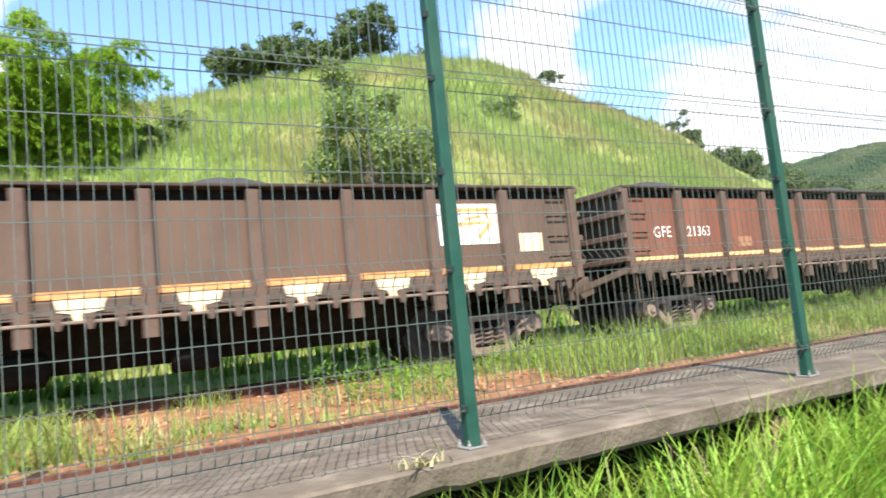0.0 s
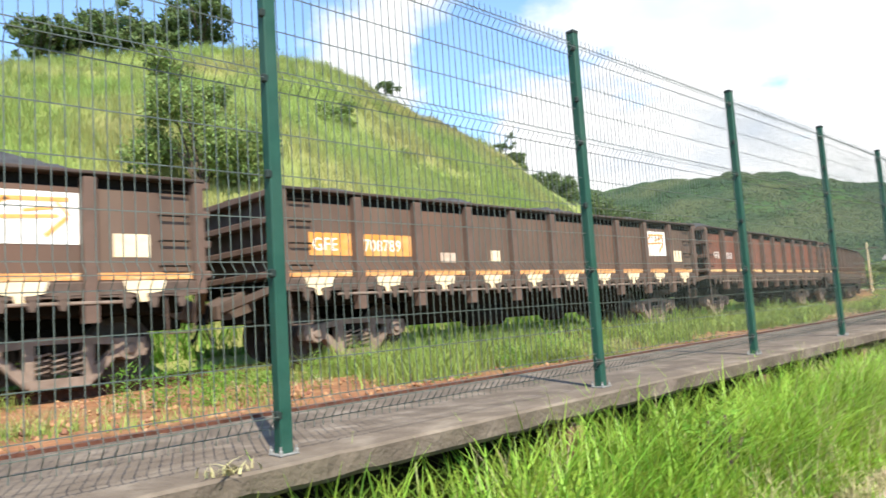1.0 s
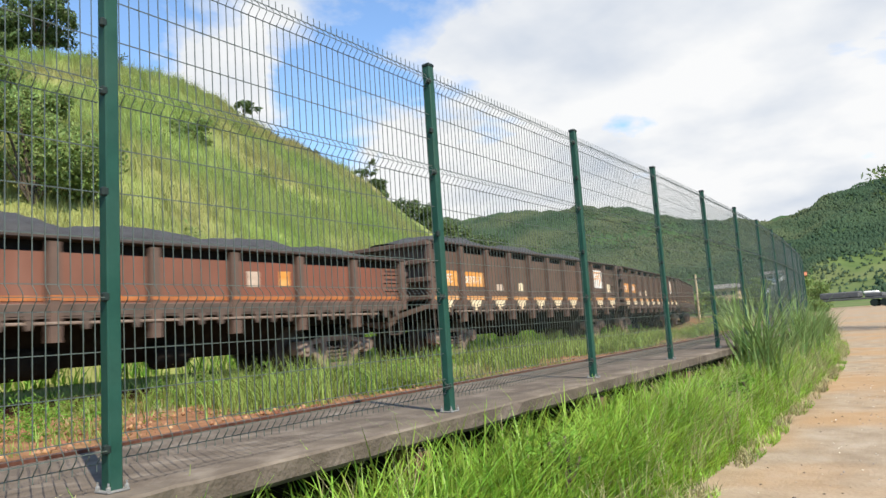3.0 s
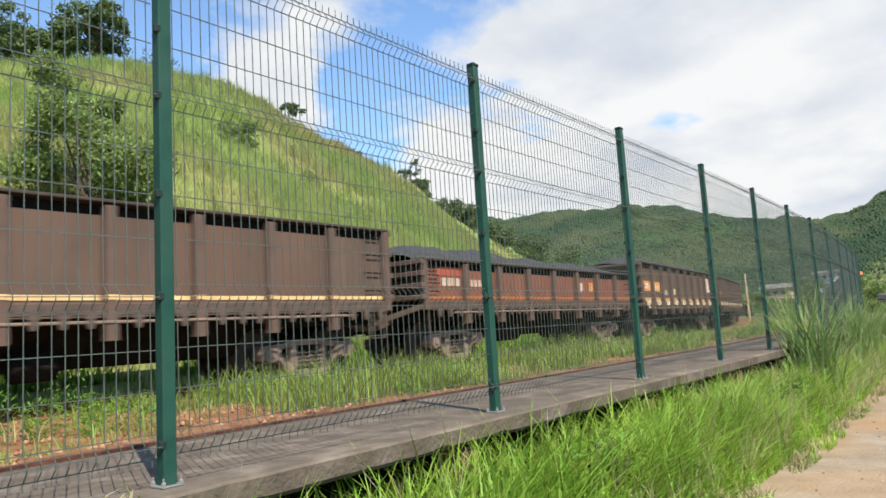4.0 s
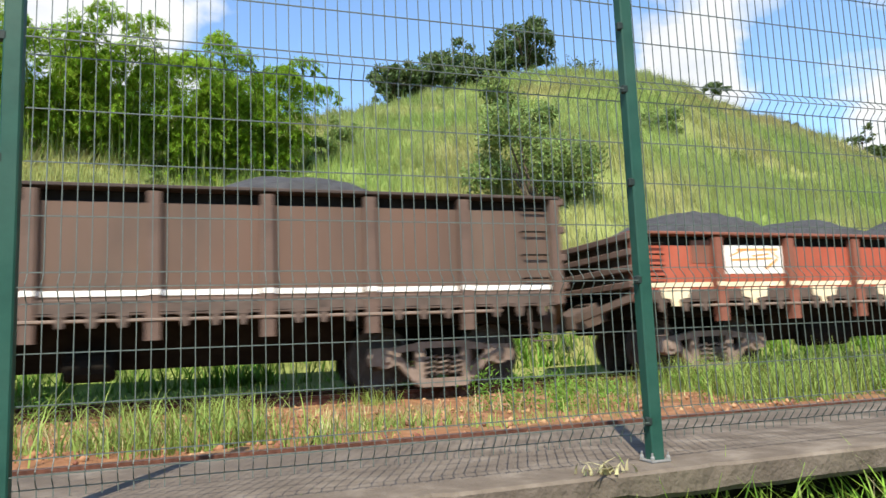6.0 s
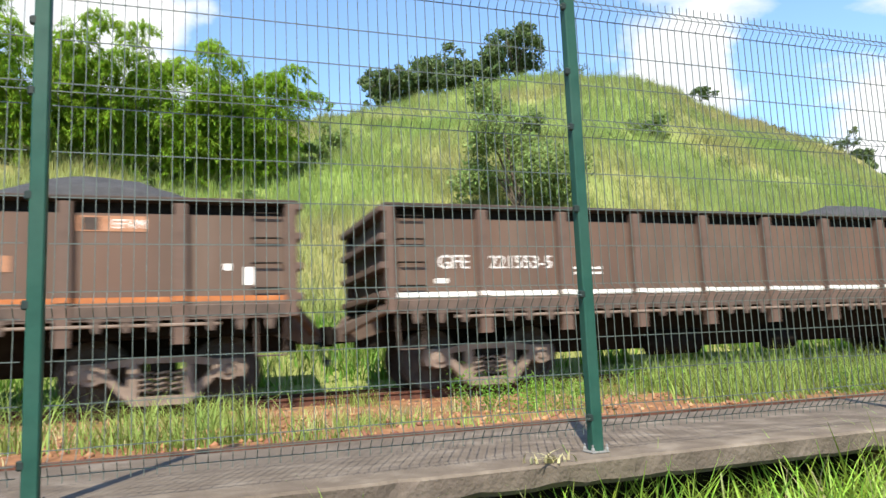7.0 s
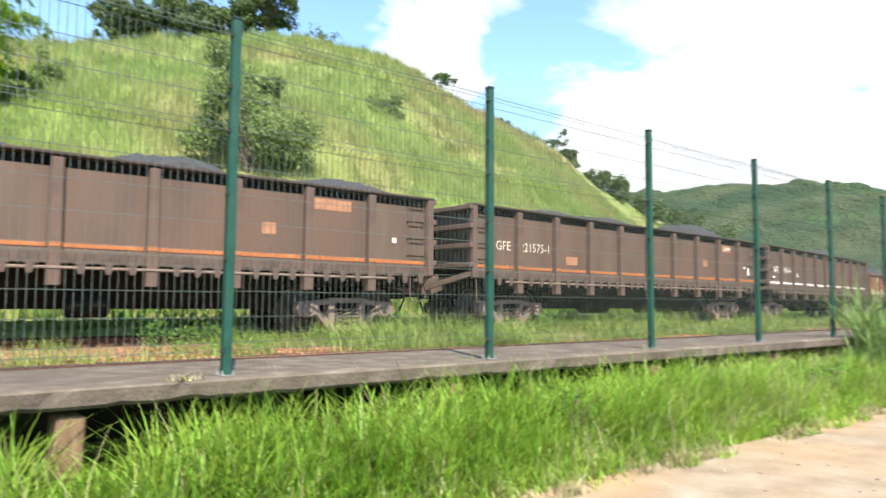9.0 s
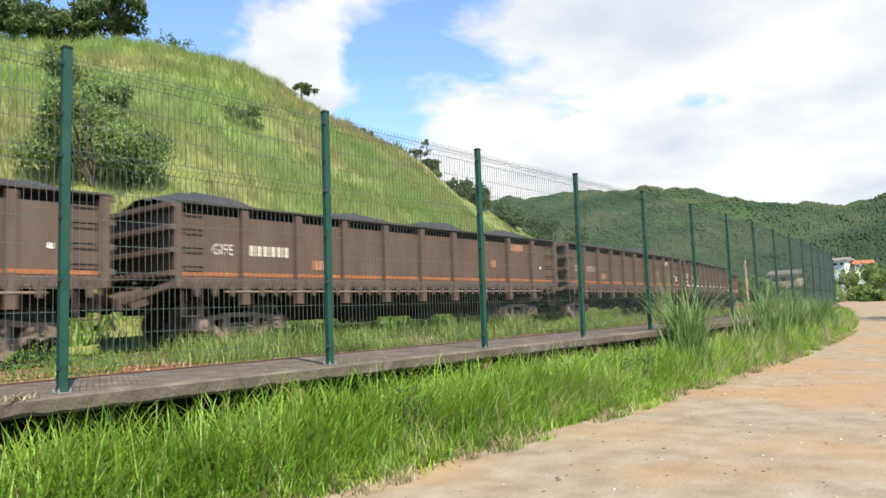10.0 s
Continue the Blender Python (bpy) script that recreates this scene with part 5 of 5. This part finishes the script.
for i, (x, y, h, n, sp) in enumerate(((0.6, 26.6, 6.7, 30, 1.7), (-2.0, 27.0, 7.2, 32, 1.9), (-4.8, 26.8, 7.0, 32, 1.9), (-7.6, 26.4, 7.2, 30, 1.9), (-10.4, 27.0, 6.8, 28, 2.0), (-13.4, 26.4, 6.4, 24, 2.0), (-0.6, 29.6, 6.4, 22, 1.8), (-6.0, 29.8, 6.6, 22, 2.0))):
    bamboo(x, y, h * 0.95, int(n * 0.62), sp, 40 + i)
for i, (x, y, w, h) in enumerate(((3.2, 27.5, 1.4, 1.3), (4.6, 30.5, 1.5, 1.2), (0.2, 24.2, 1.2, 0.8), (-3.0, 24.0, 1.4, 0.9), (6.0, 36, 2.0, 1.4))):
    bush("slope_shrub", x, y, w, h, M["leaf_bush"], 1800, 0.10, "green shrub beside the bamboo", 60 + i)
for i, (s, u, h, n) in enumerate(((10.4, -0.55, 1.75, 210), (14.4, -0.5, 1.1, 70), (16.5, -0.5, 1.6, 190), (19.5, -0.5, 1.4, 220), (22.5, -0.55, 1.3, 200), (26, -0.55, 1.3, 200))):
    reeds(s, u, h, n, 80 + i, "tall pale green reed grass at the fence foot")
for i, (s, u) in enumerate(((7.55, -0.55), (8.2, -0.7), (2.9, -0.6))):
    p, _ = along(s, u)
    bush("flower_weed", p.x, p.y, 0.5, 0.62, M["weed"], 500, 0.028, "small leafy weed with pale flowers at a fence post", 90 + i, "weed")


# ---------------------------------------------------------------- distance
FAR_Y = np.array([-500, -160, -40, 16, 34, 45, 60, 87, 116, 143, 174, 220, 330, 600])
FAR_Z = np.array([104, 92, 66, 49.5, 46, 41, 40, 43.5, 53, 59, 62, 64, 70, 60])


def far_z(x, y):
    at350 = y * 350 / np.maximum(x, 60)
    top = np.interp(at350, FAR_Y, FAR_Z) * x / 350
    t = np.clip((x - 170) / 180, 0, 1)
    z = top * np.where(x < 350, t * t * (3 - 2 * t), 1.0) * np.where(x > 350, np.maximum(1 - (x - 350) / 500, 0.3), 1)
    return z + t * (2.2 * lumps(x, y, 17, 1) + 1.0 * lumps(x, y, 7, 2)) - 0.9


def field_at(x, y):
    """Open pasture at the foot of the nearer hill."""
    return (x < 250 + 7 * lumps(x, y, 14, 3)) & (y * 350 / x < 44 + 3 * lumps(x, y, 11, 4))


def far_hills():
    gx, gy = graded([(165, 360, 4), (360, 620, 26)]), graded([(-480, -120, 20), (-120, 330, 4), (330, 560, 20)])
    X, Y = np.meshgrid(gx, gy, indexing="ij")
    Y = Y * (0.55 + 0.45 * X / 350)
    Z = far_z(X, Y)
    nx, ny = X.shape
    i = np.arange(nx * ny).reshape(nx, ny)
    f = np.stack([i[:-1, :-1], i[1:, :-1], i[1:, 1:], i[:-1, 1:]], -1).reshape(-1, 4)
    me = array_mesh("far_hills", np.stack([X, Y, Z], -1).reshape(-1, 3), f, M["far_wood"])
    me.materials.append(M["far_field"])
    c = np.stack([X, Y], -1).reshape(-1, 2)[f].mean(1)
    me.polygons.foreach_set("material_index", field_at(c[:, 0], c[:, 1]).astype(np.int32))
    me.shade_smooth()
    tagged(new("backdrop_hills", me), "far green wooded hills closing the valley", kind="structure")
    # crowns of the far woods
    n = 150000
    x = rng.uniform(205, 352, n)
    y = rng.uniform(-70, 250, n) * (0.55 + 0.45 * x / 350)
    keep = ((lumps(x, y, 26, 5) + rng.normal(0, 0.6, n)) > -0.5) & (~field_at(x, y) | (rng.random(n) < 0.22))
    x, y = x[keep], y[keep]
    n = len(x)
    z = far_z(x, y)
    r = rng.uniform(0.25, 0.8, n)
    bv = np.array([(1, 0, 0), (-0.5, 0.87, 0), (-0.5, -0.87, 0), (0.3, 0.5, 0.8), (-0.7, 0, 0.8), (0.3, -0.5, 0.8), (0, 0, 1.2)])
    bf = np.array([(0, 1, 3), (1, 4, 3), (1, 2, 4), (2, 5, 4), (2, 0, 5), (0, 3, 5), (3, 4, 6), (4, 5, 6), (5, 3, 6)])
    jit = 1 + 0.9 * (rng.random((n, len(bv), 1)) - 0.5)
    v = bv[None] * jit * r[:, None, None] * np.array([1, 1, 1.1]) + np.stack([x, y, z + r * 0.15], -1)[:, None]
    f = (np.arange(n)[:, None, None] * len(bv) + bf[None]).reshape(-1, 3)
    tagged(new("far_woods", array_mesh("far_woods", v.reshape(-1, 3), f, M["far_tree"])), "crowns of the far woods on the hills", "woods", kind="stuff")


far_hills()


def house(x, y, z, w, d, h, turn, wall, roof, label, windows=3):
    thing = tagged(new("house"), label, "house", "houses across the valley")
    thing.matrix_basis = pose(x, y, z, 0, 0, turn)
    part("wall", MB().box((0, 0, h / 2 - 3), (w, d, h + 6)).mesh("wall", M[wall]), thing)
    part("roof", MB().prism([(-w / 2 - 0.4, h), (w / 2 + 0.4, h), (w / 2 + 0.3, h + 0.15), (0, h + w * 0.16), (-w / 2 - 0.3, h + 0.15)], -d / 2 - 0.4, d / 2 + 0.4).mesh("roof", M[roof]), thing)
    for i in range(windows):
        yy = -d / 2 + d * (i + 0.5) / windows
        part("window", MB().box((0, 0, 0), (0.08, 0.16 * d, 0.34 * h)).mesh("window", M["dark_opening"]), thing, "", pose(-w / 2 - 0.01, yy, h * 0.55))


house(118, 24.6, 2.5, 5, 3.8, 1.5, 4, "wall_pale", "roof_grey", "pale yellow building with a low grey roof", 3)
house(132, 19.8, 5.1, 4, 2.9, 1.1, -6, "wall_white", "roof_grey", "white house with a shed roof", 3)
house(134, 16.6, 4.9, 4, 2.4, 0.7, 8, "wall_white", "roof_tile", "white house with red tiled roof", 3)


def trailer(x, y, turn):
    thing = tagged(new("flatbed_trailer"), "dark flatbed trailer parked on the dirt yard", "trailer")
    thing.matrix_basis = pose(x, y, float(ground_z(x, y)), 0, 0, turn)
    part("deck", MB().box((0, 0, 1.15), (11, 2.4, 0.25), ch=0.03).mesh("deck", M["truck_dark"]), thing)
    part("cargo", MB().box((1.2, 0, 1.75), (5.0, 2.0, 0.9), ch=0.15).box((-3.0, 0, 1.55), (2.2, 1.8, 0.55), ch=0.1).mesh("cargo", M["truck_dark"]), thing)
    part("sheet", MB().box((-2.6, 0, 1.95), (1.6, 1.7, 0.30), ch=0.1).mesh("sheet", M["wall_white"]), thing, "white sheet")
    wheel = MB().lathe([(0.2, -0.14), (0.48, -0.14), (0.5, 0), (0.48, 0.14), (0.2, 0.14)], None, 16).mesh("wheel", M["black_plastic"])
    for px in (-4.2, -3.0, 3.6):
        for py in (-1.0, 1.0):
            part("wheel", wheel, thing, "", pose(px, py, 0.5))


trailer(112, 7.0, 80)
for i, (x, y, h, w) in enumerate(((82, 27, 4.6, 7), (90, 24, 3.2, 6), (96, 31, 5, 8), (106, 36, 5, 8), (88, 33, 5, 7), (78, 31, 4.2, 5), (112, 40, 6, 8), (120, 46, 6, 9), (100, 44, 5.5, 8), (72, 24.5, 3, 4))):
    tree("valley_tree", x, y, h, w, M["leaf_bush" if i % 2 else "leaf_dark"], 2600, 0.36, "green trees on the valley floor", 0.75, 8, seed=100 + i, crown_low=0.2)
for i, (x, y, w, h) in enumerate(((98, 15.5, 5, 2.4), (103, 12.5, 4, 1.9), (92, 18.5, 4, 1.8), (108, 18, 5, 2.8), (121, 16.0, 6, 5.3), (122, 20.5, 6, 5.4), (118, 12, 5, 3.8), (124, 13.5, 5, 5.0), (96, 9.5, 3, 1.3), (112, 21.5, 4, 2.2), (110, 24.5, 5, 3.2))):
    bush("valley_bush", x, y, w, h, M["leaf_bush"], 2200, 0.22, "bright green bushes below the far houses", 130 + i)
tree("roadside_tree", 44, -5.6, 9.6, 9.0, M["leaf_dark"], 2600, 0.16, "dark feathery tree overhanging the dirt road", 0.5, 12, seed=140, crown_low=0.5)


def pole(x, y, h):
    thing = tagged(new("utility_pole"), "slim grey utility pole beyond the track", "pole")
    thing.matrix_basis = pose(x, y, -0.3)
    part("shaft", MB().tube([(0, 0, 0), (0, 0, h)], [0.14, 0.09], 8).mesh("shaft", M["wall_pale"]), thing)
    part("crossarm", MB().box((0, 0, h - 0.5), (0.12, 1.6, 0.12), ch=0.01).mesh("crossarm", M["bark"]), thing)


pole(72, 16.9, 4.7)


# ---------------------------------------------------------------- motion of the train
def motions():
    for name, wagon, sets, start in TRAIN:
        rows = []
        for i in range(41):
            t = i * 0.25
            p, a = along(start + SPEED * t, TRACK_U, RAIL_TOP)
            rows.append((t, pose(*p, 0, 0, math.degrees(a))))
        walk(wagon, rows)
    turn = math.degrees(SPEED / RADIUS / FPS)
    spin = [(i / FPS, i * turn) for i in range(301)]
    for name, wagon, sets, start in TRAIN:
        for wheelset, dx in sets:
            walk(wheelset, [(t, pose(dx, 0, RADIUS, 0, a, 0)) for t, a in spin])


motions()
